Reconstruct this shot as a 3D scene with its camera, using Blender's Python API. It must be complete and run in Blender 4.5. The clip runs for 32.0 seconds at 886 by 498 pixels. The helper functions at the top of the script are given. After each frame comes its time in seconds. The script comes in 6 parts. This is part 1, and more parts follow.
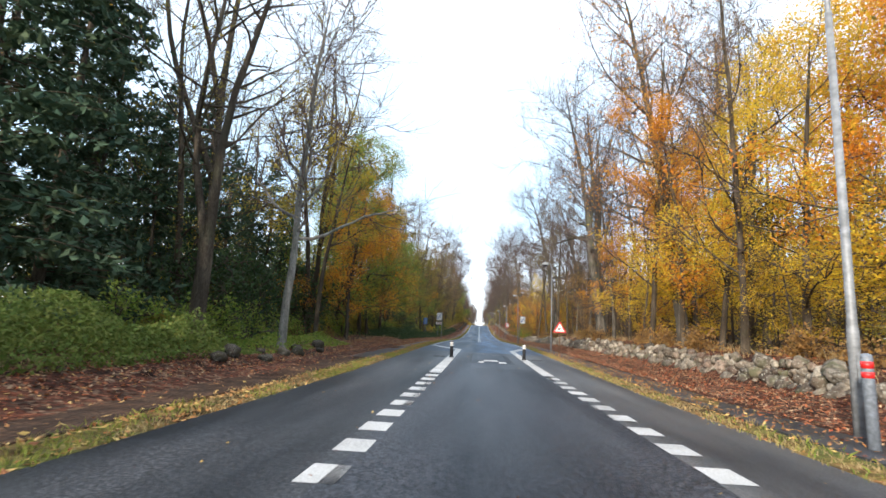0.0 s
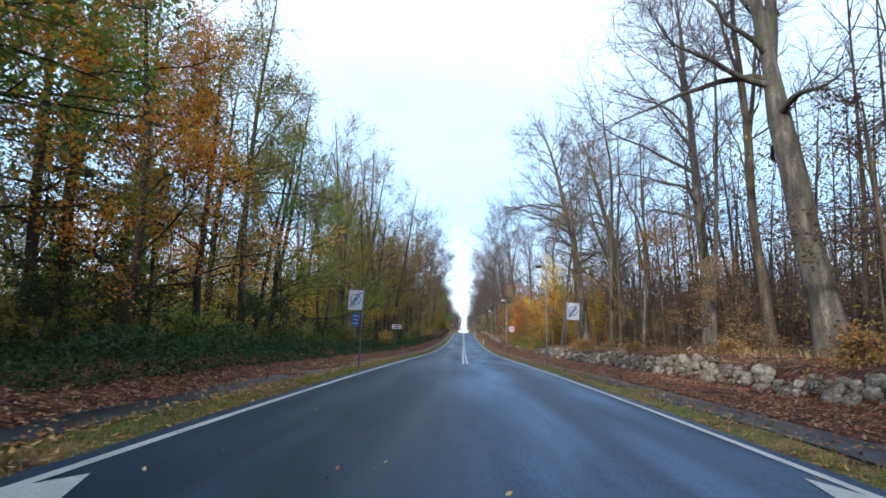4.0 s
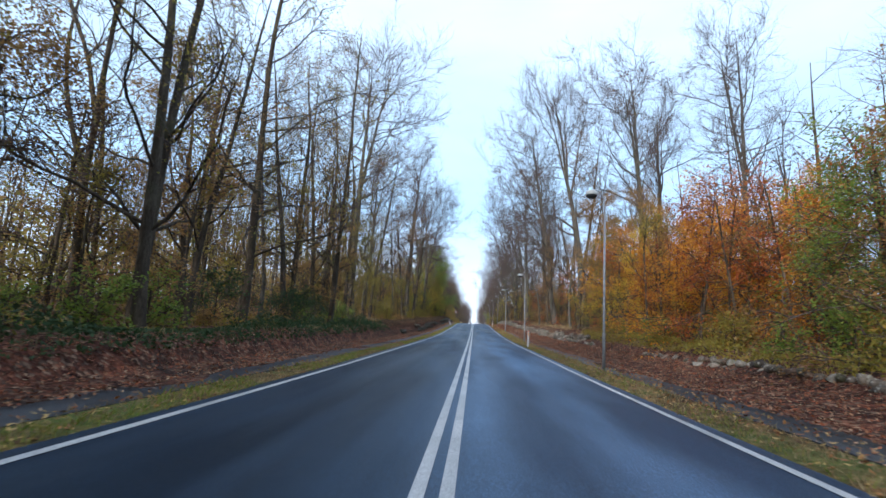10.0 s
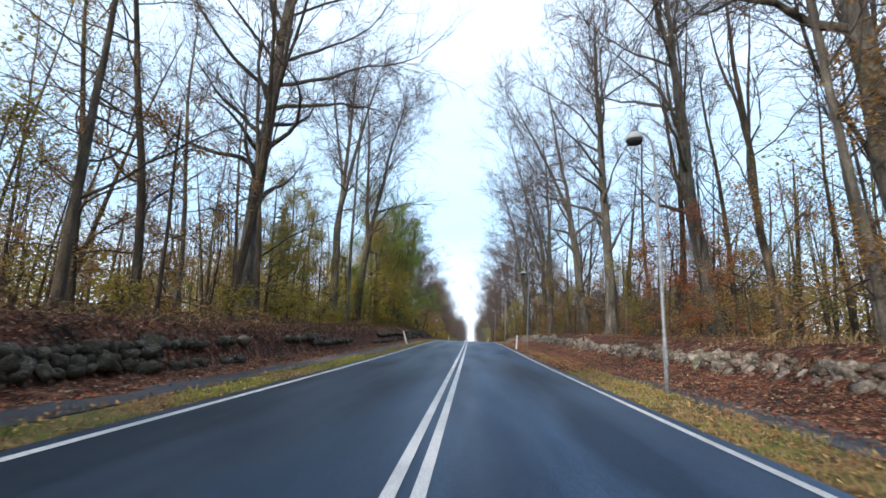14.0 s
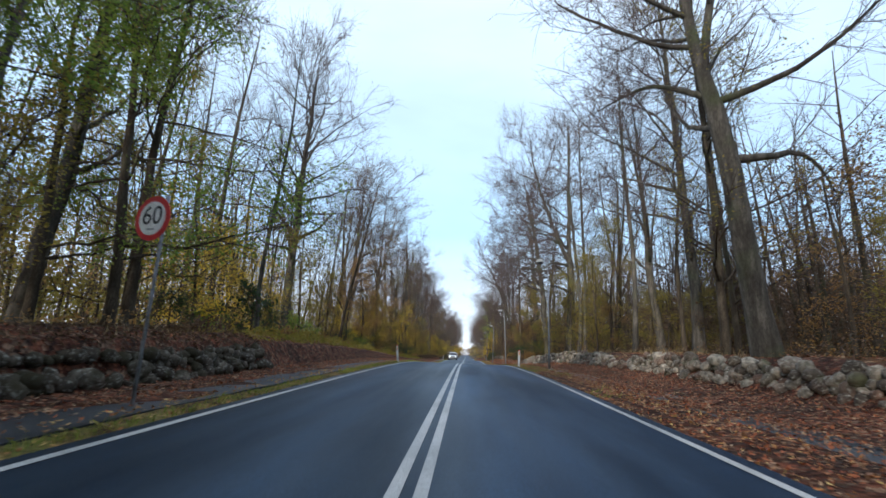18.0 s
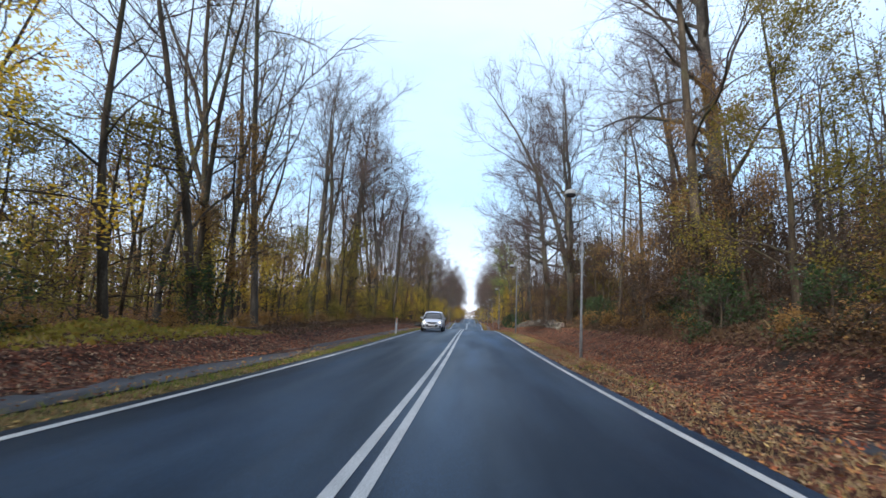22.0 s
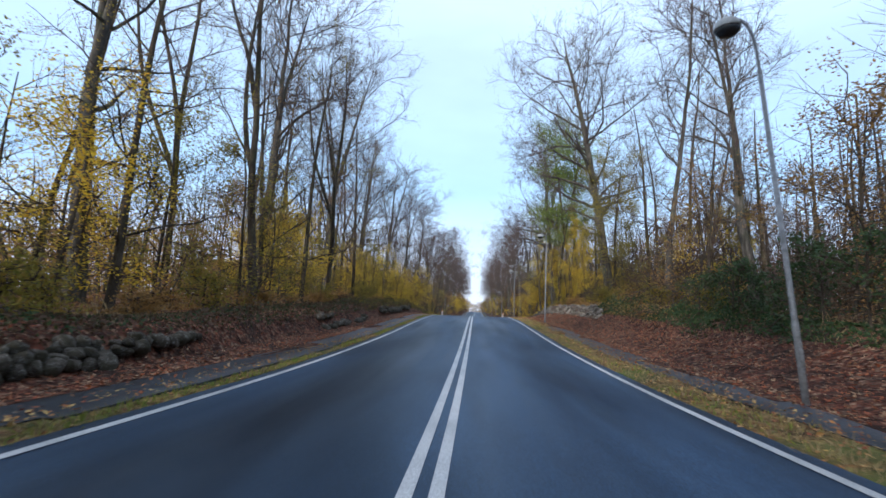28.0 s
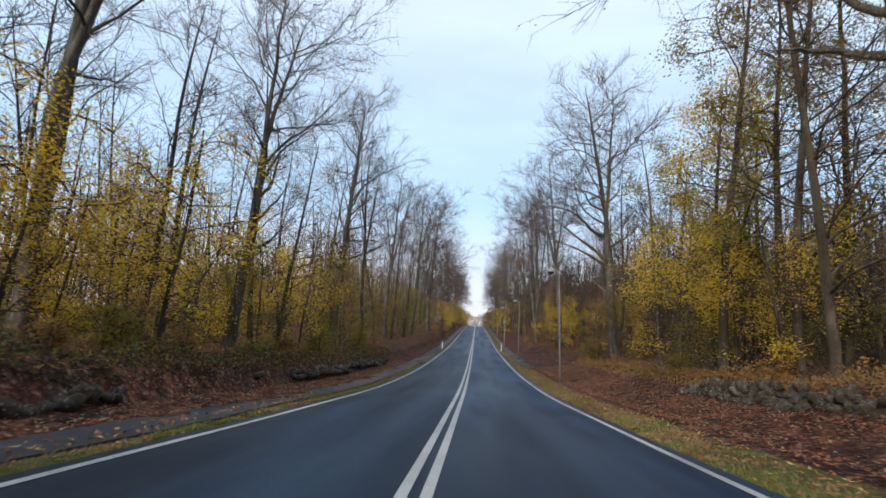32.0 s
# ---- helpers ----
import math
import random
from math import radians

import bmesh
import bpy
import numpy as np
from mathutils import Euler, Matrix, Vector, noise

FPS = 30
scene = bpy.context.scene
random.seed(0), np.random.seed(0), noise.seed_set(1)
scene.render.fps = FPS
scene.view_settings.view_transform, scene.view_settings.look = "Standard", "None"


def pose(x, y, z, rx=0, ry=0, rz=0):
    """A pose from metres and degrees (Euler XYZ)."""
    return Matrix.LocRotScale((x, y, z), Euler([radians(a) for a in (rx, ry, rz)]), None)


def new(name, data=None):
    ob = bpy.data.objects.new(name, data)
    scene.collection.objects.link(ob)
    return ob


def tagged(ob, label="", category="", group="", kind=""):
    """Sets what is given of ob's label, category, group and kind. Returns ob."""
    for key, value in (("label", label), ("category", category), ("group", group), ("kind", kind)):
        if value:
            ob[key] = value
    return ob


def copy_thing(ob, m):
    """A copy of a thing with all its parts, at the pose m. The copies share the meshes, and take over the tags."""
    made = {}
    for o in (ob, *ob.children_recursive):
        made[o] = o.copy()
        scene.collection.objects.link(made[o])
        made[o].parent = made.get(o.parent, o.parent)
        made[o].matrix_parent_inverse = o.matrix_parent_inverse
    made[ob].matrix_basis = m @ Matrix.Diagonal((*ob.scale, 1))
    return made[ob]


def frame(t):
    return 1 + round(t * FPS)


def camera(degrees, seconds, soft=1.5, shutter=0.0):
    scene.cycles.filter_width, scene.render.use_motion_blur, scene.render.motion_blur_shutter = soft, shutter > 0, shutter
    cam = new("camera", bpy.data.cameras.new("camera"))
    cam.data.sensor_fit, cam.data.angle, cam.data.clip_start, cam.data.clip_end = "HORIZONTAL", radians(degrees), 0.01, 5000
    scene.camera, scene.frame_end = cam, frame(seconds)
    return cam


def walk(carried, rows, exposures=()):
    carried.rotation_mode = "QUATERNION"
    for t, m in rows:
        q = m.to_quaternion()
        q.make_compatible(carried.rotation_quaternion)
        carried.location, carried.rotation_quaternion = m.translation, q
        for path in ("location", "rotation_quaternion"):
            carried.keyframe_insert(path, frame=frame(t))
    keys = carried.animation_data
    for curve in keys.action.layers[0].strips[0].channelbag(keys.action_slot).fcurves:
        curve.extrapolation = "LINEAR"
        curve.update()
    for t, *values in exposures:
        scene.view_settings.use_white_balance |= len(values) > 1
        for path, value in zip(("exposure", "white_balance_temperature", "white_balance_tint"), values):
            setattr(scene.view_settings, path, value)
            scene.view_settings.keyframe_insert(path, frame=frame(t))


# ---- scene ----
EYE = 1.128
ROWS = [
    (0.0, -0.09, -0.00, 4.39, 9.84, 2.79),
    (0.5, -0.08, 4.31, 4.42, 9.76, 2.97),
    (1.0, -0.10, 8.55, 4.86, 9.42, 3.14),
    (1.5, -0.15, 12.69, 4.41, 8.94, 3.22),
    (2.0, -0.22, 16.65, 4.52, 8.87, 3.18),
    (2.5, -0.18, 20.43, 4.03, 9.51, 3.38),
    (4.5, -0.12, 35.53, 2.45, 10.87, 2.19),
    (5.0, -0.04, 40.07, 2.65, 10.81, 2.14),
    (5.5, 0.06, 44.80, 2.74, 10.16, 1.90),
    (6.0, 0.11, 49.75, 2.88, 9.65, 2.07),
    (6.5, 0.14, 54.96, 3.16, 8.94, 2.47),
    (7.0, 0.16, 60.41, 3.41, 8.71, 2.87),
    (7.5, 0.18, 66.06, 3.58, 8.65, 3.05),
    (8.0, 0.20, 71.87, 3.46, 8.93, 3.23),
    (8.5, 0.30, 77.88, 3.03, 8.78, 2.92),
    (9.0, 0.29, 84.03, 3.33, 9.24, 3.02),
    (9.5, 0.26, 90.34, 3.64, 9.80, 2.98),
    (10.0, 0.24, 96.85, 3.84, 10.22, 2.95),
    (10.5, 0.21, 103.56, 3.91, 10.54, 2.91),
    (11.0, 0.19, 110.50, 4.03, 10.77, 2.95),
    (11.5, 0.23, 117.62, 3.70, 10.77, 3.12),
    (12.0, 0.26, 124.95, 3.47, 10.75, 3.29),
    (12.5, 0.37, 132.41, 2.79, 11.00, 2.83),
    (13.0, 0.43, 140.01, 3.36, 11.42, 2.61),
    (13.5, 0.43, 147.71, 3.33, 11.84, 2.47),
    (15.5, 0.26, 178.93, 4.34, 12.63, 2.85),
    (16.0, 0.16, 187.01, 4.00, 12.30, 2.75),
    (16.5, 0.20, 195.23, 4.35, 12.41, 2.53),
    (17.0, 0.24, 203.52, 3.42, 12.15, 2.31),
    (17.5, 0.38, 211.80, 3.00, 12.34, 2.74),
    (18.0, 0.40, 220.04, 3.00, 12.21, 2.42),
    (18.5, 0.43, 228.19, 3.41, 11.91, 2.01),
    (19.0, 0.47, 236.21, 3.11, 11.00, 1.59),
    (19.5, 0.51, 244.12, 2.68, 10.43, 1.60),
    (20.0, 0.55, 251.92, 3.17, 9.76, 1.60),
    (20.5, 0.59, 259.58, 2.81, 8.86, 1.76),
    (21.0, 0.64, 267.10, 3.14, 7.84, 1.92),
    (21.5, 0.71, 274.54, 2.66, 7.61, 2.16),
    (22.0, 0.78, 281.98, 3.38, 8.20, 2.40),
    (22.5, 0.80, 289.45, 3.42, 8.76, 2.43),
    (23.0, 0.82, 296.96, 3.52, 9.67, 2.67),
    (23.5, 0.82, 304.49, 3.52, 10.09, 2.76),
    (24.0, 0.83, 312.00, 3.89, 10.11, 2.85),
    (24.5, 0.81, 319.45, 4.10, 9.60, 2.70),
    (25.0, 0.73, 326.85, 4.21, 9.34, 2.74),
    (25.5, 0.66, 334.21, 4.52, 8.95, 2.53),
    (27.5, 0.39, 363.76, 4.20, 6.27, 2.10),
    (28.0, 0.32, 371.16, 3.83, 7.69, 2.02),
    (28.5, 0.30, 378.63, 3.66, 8.75, 2.31),
    (29.0, 0.28, 386.15, 3.53, 10.35, 2.81),
    (29.5, 0.34, 393.72, 3.11, 11.64, 2.44),
    (30.0, 0.43, 401.26, 3.09, 12.11, 2.18),
    (30.5, 0.46, 408.70, 3.25, 11.81, 2.39),
    (31.0, 0.50, 416.00, 3.37, 10.91, 2.59),
    (31.5, 0.52, 423.16, 3.85, 9.94, 2.67),
    (32.0, 0.47, 430.20, 4.04, 9.10, 2.42),
]
PROFILE = [-0.13, -0.12, -0.11, -0.06, 0.00, 0.10, 0.28, 0.50, 0.70, 0.82, 0.89, 0.95, 1.05, 1.20, 1.42, 1.71, 2.05, 2.39, 2.77, 3.21, 3.72, 4.25, 4.81, 5.40, 5.98, 6.52, 6.97, 7.33, 7.64, 7.85, 7.90, 7.79, 7.69, 7.69, 7.80, 7.97, 8.12, 8.21, 8.18, 8.02, 7.77, 7.60, 7.63, 7.93, 8.40, 8.81, 9.01, 8.85, 8.30, 7.78, 7.54, 7.49, 7.56, 7.70, 7.88, 8.14, 8.47, 8.83, 9.19, 9.55, 9.93, 10.30, 10.67, 11.03, 11.35, 11.63, 11.90, 12.16, 12.43, 12.65, 12.78, 12.86, 12.95, 13.03, 13.11, 13.19, 13.28, 13.35, 13.39, 13.40]  # road height every 10 m from y = -40


def road_curve(y):
    """Height of the road at y: a smooth curve through PROFILE."""
    u = min(max((y + 40) / 10, 1.0), len(PROFILE) - 2.001)
    i = int(u)
    f = u - i
    a, b, c, d = PROFILE[i - 1], PROFILE[i], PROFILE[i + 1], PROFILE[min(i + 2, len(PROFILE) - 1)]
    return b + 0.5 * f * (c - a + f * (2 * a - 5 * b + 4 * c - d + f * (3 * (b - c) + d - a)))


cam = camera(81.7, 32.0, soft=1.6, shutter=0.09)
walk(cam, [(t, pose(x, y, road_curve(y) + EYE, 90 + pitch, 0, yaw) @ pose(0, 0, 0, 0, 0, roll))
           for t, x, y, yaw, pitch, roll in ROWS], exposures=[(0.0, 0.65, 6100, 12), (2.5, 0.64, 5760, 11), (4.5, 0.36, 5390, 11), (6.0, 0.31, 5440, 11), (7.8, 0.47, 5560, 13), (9.5, 0.22, 5440, 12), (12.5, 0.53, 5520, 12),
           (14.0, 0.35, 5720, 12), (16.5, -0.08, 5760, 11), (18.5, 0.07, 5690, 11), (20.0, 0.07, 5720, 13), (21.2, 0.18, 5700, 13), (24.0, 0.01, 5620, 13), (25.0, 0.05, 5720, 13), (28.0, 0.0, 5440, 14), (29.5, 0.06, 5600, 14), (32.0, -0.14, 6020, 14)])

# ---- light: low sun from the left behind thin haze, bright sky ----
SUN_ROT, SUN_ELEV = radians(-150), radians(20)
world = bpy.data.worlds.new("world")
scene.world = world
world.use_nodes = True
wn, wl = world.node_tree.nodes, world.node_tree.links
sky = wn.new("ShaderNodeTexSky")
sky.sky_type, sky.sun_disc = "NISHITA", False
sky.sun_elevation, sky.sun_rotation = SUN_ELEV, SUN_ROT
sky.air_density, sky.dust_density, sky.ozone_density = 1.0, 2.2, 1.6
coord = wn.new("ShaderNodeTexCoord")
cloud = wn.new("ShaderNodeTexNoise")
cloud.inputs["Scale"].default_value, cloud.inputs["Detail"].default_value = 2.2, 6
stretch = wn.new("ShaderNodeMapping")
stretch.inputs["Scale"].default_value = (1, 1, 3.5)
wl.new(coord.outputs["Generated"], stretch.inputs["Vector"])
wl.new(stretch.outputs["Vector"], cloud.inputs["Vector"])
veil = wn.new("ShaderNodeMapRange")
veil.inputs["From Min"].default_value, veil.inputs["From Max"].default_value = 0.35, 0.7
veil.inputs["To Min"].default_value, veil.inputs["To Max"].default_value = 0.74, 0.92
wl.new(cloud.outputs["Fac"], veil.inputs["Value"])
split = wn.new("ShaderNodeSeparateXYZ")
wl.new(coord.outputs["Generated"], split.inputs["Vector"])
height = wn.new("ShaderNodeValToRGB")
for k, (p, c) in zip([height.color_ramp.elements[0], height.color_ramp.elements[1], height.color_ramp.elements.new(0.2)],
                     ((0.0, (1.08, 1.05, 1.02)), (0.8, (0.18, 0.36, 0.60)), (0.24, (0.58, 0.81, 0.98)))):
    k.position, k.color = p, (*c, 1)
wl.new(split.outputs["Z"], height.inputs["Fac"])
glow = wn.new("ShaderNodeMix")
glow.data_type, glow.blend_type = "RGBA", "MULTIPLY"
glow.inputs[0].default_value = 1.0
glow.inputs["B"].default_value = (15.3, 15.3, 15.3, 1)
wl.new(height.outputs["Color"], glow.inputs["A"])
haze = wn.new("ShaderNodeMix")
haze.data_type = "RGBA"
wl.new(glow.outputs["Result"], haze.inputs["B"])
wl.new(veil.outputs["Result"], haze.inputs["Factor"])
wl.new(sky.outputs["Color"], haze.inputs["A"])
wl.new(haze.outputs["Result"], wn["Background"].inputs["Color"])
wn["Background"].inputs["Strength"].default_value = 0.088

sun_data = bpy.data.lights.new("sun", "SUN")
sun_data.energy, sun_data.angle, sun_data.color = 5.0, radians(4.0), (1.0, 0.84, 0.64)
sun = new("sun", sun_data)
sun_dir = Vector((math.sin(SUN_ROT) * math.cos(SUN_ELEV), math.cos(SUN_ROT) * math.cos(SUN_ELEV), math.sin(SUN_ELEV)))
sun.rotation_euler = sun_dir.to_track_quat("Z", "Y").to_euler()
sun.location = (-60, 0, 60)


# ---- materials ----
def material(name, rough=0.8, metal=0.0):
    m = bpy.data.materials.new(name)
    m.use_nodes = True
    b = m.node_tree.nodes["Principled BSDF"]
    b.inputs["Roughness"].default_value, b.inputs["Metallic"].default_value = rough, metal
    return m, m.node_tree.nodes, m.node_tree.links, b


def noise_node(n, l, scale, detail=5, where="Object", stretch=None):
    tc = n.new("ShaderNodeTexCoord")
    t = n.new("ShaderNodeTexNoise")
    t.inputs["Scale"].default_value, t.inputs["Detail"].default_value = scale, detail
    if stretch:
        mp = n.new("ShaderNodeMapping")
        mp.inputs["Scale"].default_value = stretch
        l.new(tc.outputs[where], mp.inputs["Vector"])
        l.new(mp.outputs["Vector"], t.inputs["Vector"])
    else:
        l.new(tc.outputs[where], t.inputs["Vector"])
    return t


def ramp(n, l, src, stops):
    r = n.new("ShaderNodeValToRGB")
    e = r.color_ramp.elements
    while len(e) < len(stops):
        e.new(0.5)
    for k, (p, c) in zip(e, stops):
        k.position, k.color = p, (*c, 1)
    l.new(src, r.inputs["Fac"])
    return r


def mix(n, l, fac, a, b, kind="MIX"):
    x = n.new("ShaderNodeMix")
    x.data_type, x.blend_type = "RGBA", kind
    for sock, val in (("Factor", fac), ("A", a), ("B", b)):
        if hasattr(val, "is_output"):
            l.new(val, x.inputs[sock] if sock != "Factor" else x.inputs[0])
        elif sock == "Factor":
            x.inputs[0].default_value = val
        else:
            x.inputs[sock].default_value = (*val, 1)
    return x.outputs["Result"]


def bump(n, l, b, src, strength, dist):
    k = n.new("ShaderNodeBump")
    k.inputs["Strength"].default_value, k.inputs["Distance"].default_value = strength, dist
    l.new(src, k.inputs["Height"])
    l.new(k.outputs["Normal"], b.inputs["Normal"])


def two_scale(name, lo, mid, hi, big, fine, rough=0.85, relief=0.02, stretch=None, metal=0.0, where="Object"):
    """A surface whose colour wanders at a large and a fine scale, with fine relief."""
    m, n, l, b = material(name, rough, metal)
    a = noise_node(n, l, big, 4, where, stretch)
    f = noise_node(n, l, fine, 6, where, stretch)
    ca = ramp(n, l, a.outputs["Fac"], [(0.3, lo), (0.5, mid), (0.72, hi)])
    cf = ramp(n, l, f.outputs["Fac"], [(0.3, (0.62,) * 3), (0.7, (1.25,) * 3)])
    l.new(mix(n, l, 1.0, ca.outputs["Color"], cf.outputs["Color"], "MULTIPLY"), b.inputs["Base Color"])
    bump(n, l, b, f.outputs["Fac"], 0.6, relief)
    return m


def asphalt(name, base, wear, chips=55, contrast=1.0, pale=None):
    m, n, l, b = material(name, 0.5)
    grit = noise_node(n, l, 160, 3)
    patch = noise_node(n, l, 0.5, 5, stretch=(1.6, 0.22, 1))
    track = noise_node(n, l, 0.9, 3, stretch=(1.0, 0.03, 1))
    chip = noise_node(n, l, chips, 2)
    both = n.new("ShaderNodeMath")
    both.operation = "MULTIPLY_ADD"
    both.inputs[1].default_value = 0.5
    l.new(chip.outputs["Fac"], both.inputs[0])
    half = n.new("ShaderNodeMath")
    half.operation = "MULTIPLY"
    half.inputs[1].default_value = 0.5
    l.new(grit.outputs["Fac"], half.inputs[0])
    l.new(half.outputs[0], both.inputs[2])
    c1 = ramp(n, l, both.outputs[0], [(0.5 - 0.14 / contrast, tuple(v * 0.45 for v in base)), (0.52, base), (0.5 + 0.16 / contrast, tuple(v * 2.4 for v in base))])
    c2 = ramp(n, l, patch.outputs["Fac"], [(0.38, (0.6, 0.62, 0.66)), (0.5, (1, 1, 1)), (0.64, (wear, wear, wear * 0.98))])
    c3 = ramp(n, l, track.outputs["Fac"], [(0.38, (0.68, 0.69, 0.72)), (0.5, (0.98, 0.98, 0.98)), (0.62, (1.4, 1.38, 1.34))])
    col = mix(n, l, 1.0, c1.outputs["Color"], c2.outputs["Color"], "MULTIPLY")
    col = mix(n, l, 1.0, col, c3.outputs["Color"], "MULTIPLY")
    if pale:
        # fall of light put into the colour: east lane paler, most before y = 175
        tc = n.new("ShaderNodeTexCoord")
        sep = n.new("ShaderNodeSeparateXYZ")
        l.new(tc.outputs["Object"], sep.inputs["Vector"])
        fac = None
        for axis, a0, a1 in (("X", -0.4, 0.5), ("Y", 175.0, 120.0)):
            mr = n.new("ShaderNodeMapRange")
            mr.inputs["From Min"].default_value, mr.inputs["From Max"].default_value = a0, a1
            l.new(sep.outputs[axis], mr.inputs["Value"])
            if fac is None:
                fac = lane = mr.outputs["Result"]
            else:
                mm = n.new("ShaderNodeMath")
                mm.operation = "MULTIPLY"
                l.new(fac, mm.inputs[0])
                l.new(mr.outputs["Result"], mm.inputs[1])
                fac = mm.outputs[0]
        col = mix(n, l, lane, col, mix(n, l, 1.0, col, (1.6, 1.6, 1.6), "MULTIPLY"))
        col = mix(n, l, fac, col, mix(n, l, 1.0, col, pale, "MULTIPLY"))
    l.new(col, b.inputs["Base Color"])
    rr = ramp(n, l, track.outputs["Fac"], [(0.3, (0.40,) * 3), (0.7, (0.56,) * 3)])
    l.new(rr.outputs["Color"], b.inputs["Roughness"])
    wet = ramp(n, l, patch.outputs["Fac"], [(0.38, (0.12,) * 3), (0.64, (0.26,) * 3)])
    l.new(wet.outputs["Color"], b.inputs["Specular IOR Level"])
    b.inputs["Specular Tint"].default_value = (0.55, 0.83, 1.0, 1)
    bump(n, l, b, both.outputs[0], 0.5, 0.004 * contrast)
    return m


def litter(name, cols, soil, cover):
    """Fallen leaves: cells of leaf size in several colours, lying over soil."""
    m, n, l, b = material(name, 0.9)
    b.inputs["Specular IOR Level"].default_value = 0.1
    tc = n.new("ShaderNodeTexCoord")
    v = n.new("ShaderNodeTexVoronoi")
    v.inputs["Scale"].default_value = 13
    l.new(tc.outputs["Object"], v.inputs["Vector"])
    sep = n.new("ShaderNodeSeparateColor")
    l.new(v.outputs["Color"], sep.inputs["Color"])
    k = [i / max(len(cols) - 1, 1) * 0.9 + 0.05 for i in range(len(cols))]
    cc = ramp(n, l, sep.outputs["Red"], list(zip(k, cols)))
    big = noise_node(n, l, 0.55, 5)
    mask = ramp(n, l, big.outputs["Fac"], [(0.5 - cover * 0.4, (0, 0, 0)), (0.75 - cover * 0.4, (1, 1, 1))])
    fine = noise_node(n, l, 40, 4)
    dirt = ramp(n, l, fine.outputs["Fac"], [(0.3, tuple(c * 0.6 for c in soil)), (0.7, tuple(c * 1.4 for c in soil))])
    # shade between leaves put into the colour: cells darken outward
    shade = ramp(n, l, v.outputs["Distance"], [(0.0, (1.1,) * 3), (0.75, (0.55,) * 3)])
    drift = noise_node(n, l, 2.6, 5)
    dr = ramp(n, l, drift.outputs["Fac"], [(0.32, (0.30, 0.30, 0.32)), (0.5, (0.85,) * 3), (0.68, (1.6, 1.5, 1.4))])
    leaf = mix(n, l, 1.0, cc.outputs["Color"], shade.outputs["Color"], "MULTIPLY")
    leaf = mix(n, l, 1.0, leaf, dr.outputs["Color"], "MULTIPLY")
    l.new(mix(n, l, mask.outputs["Color"], dirt.outputs["Color"], leaf), b.inputs["Base Color"])
    bump(n, l, b, v.outputs["Distance"], 0.9, 0.03)
    return m


def foliage(name, cols, trans=0.35):
    """Leaves: every one its own tint out of cols, with light coming through."""
    m, n, l, b = material(name, 0.65)
    g = n.new("ShaderNodeNewGeometry")
    k = [i / max(len(cols) - 1, 1) for i in range(len(cols))]
    cc = ramp(n, l, g.outputs["Random Per Island"], list(zip(k, cols)))
    l.new(cc.outputs["Color"], b.inputs["Base Color"])
    b.inputs["Specular IOR Level"].default_value = 0.15
    t = n.new("ShaderNodeBsdfTranslucent")
    l.new(cc.outputs["Color"], t.inputs["Color"])
    mx = n.new("ShaderNodeMixShader")
    mx.inputs["Fac"].default_value = trans
    l.new(b.outputs["BSDF"], mx.inputs[1])
    l.new(t.outputs["BSDF"], mx.inputs[2])
    l.new(mx.outputs["Shader"], n["Material Output"].inputs["Surface"])
    return m


def bark(name, lo, mid, hi, moss, moss_amount):
    m, n, l, b = material(name, 0.9)
    b.inputs["Specular IOR Level"].default_value = 0.2
    streak = noise_node(n, l, 2.2, 6, stretch=(2.2, 2.2, 0.5))
    fine = noise_node(n, l, 26, 5, stretch=(1, 1, 0.35))
    blot = noise_node(n, l, 0.7, 4)
    c = ramp(n, l, streak.outputs["Fac"], [(0.3, lo), (0.52, mid), (0.72, hi)])
    f = ramp(n, l, fine.outputs["Fac"], [(0.3, (0.6,) * 3), (0.7, (1.2,) * 3)])
    col = mix(n, l, 1.0, c.outputs["Color"], f.outputs["Color"], "MULTIPLY")
    mk = ramp(n, l, blot.outputs["Fac"], [(0.52, (0, 0, 0)), (0.72, (moss_amount,) * 3)])
    l.new(mix(n, l, mk.outputs["Color"], col, moss), b.inputs["Base Color"])
    bump(n, l, b, fine.outputs["Fac"], 0.7, 0.03)
    return m


def plain(name, col, rough=0.5, metal=0.0, vary=0.12, scale=6):
    return two_scale(name, tuple(c * (1 - vary) for c in col), col, tuple(min(c * (1 + vary), 1) for c in col), scale, scale * 12, rough, 0.001, None, metal)


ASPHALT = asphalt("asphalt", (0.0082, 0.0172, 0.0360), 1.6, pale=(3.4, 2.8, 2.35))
ASPHALT_OLD = asphalt("old_asphalt", (0.074, 0.076, 0.081), 1.35)
ASPHALT_WEST = asphalt("dark_lane_asphalt", (0.024, 0.025, 0.029), 1.5, 30, 1.6)
ASPHALT_SMOOTH = asphalt("smooth_grey_asphalt", (0.036, 0.040, 0.049), 1.4, 60, 0.8)
ASPHALT_COARSE = asphalt("coarse_asphalt", (0.024, 0.025, 0.031), 1.25, 30, 4.5)
ASPHALT_PATH = asphalt("path_asphalt", (0.030, 0.031, 0.036), 1.7)
ASPHALT_PATCH = asphalt("asphalt_patch", (0.021, 0.025, 0.035), 1.15, 70, 0.5)
PAINT = two_scale("road_paint", (0.33, 0.34, 0.34), (0.46, 0.47, 0.47), (0.54, 0.54, 0.53), 0.8, 60, 0.55, 0.002)
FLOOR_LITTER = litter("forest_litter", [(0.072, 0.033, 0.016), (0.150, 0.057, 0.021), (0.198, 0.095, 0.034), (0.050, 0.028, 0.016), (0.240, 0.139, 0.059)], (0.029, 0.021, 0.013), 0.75)
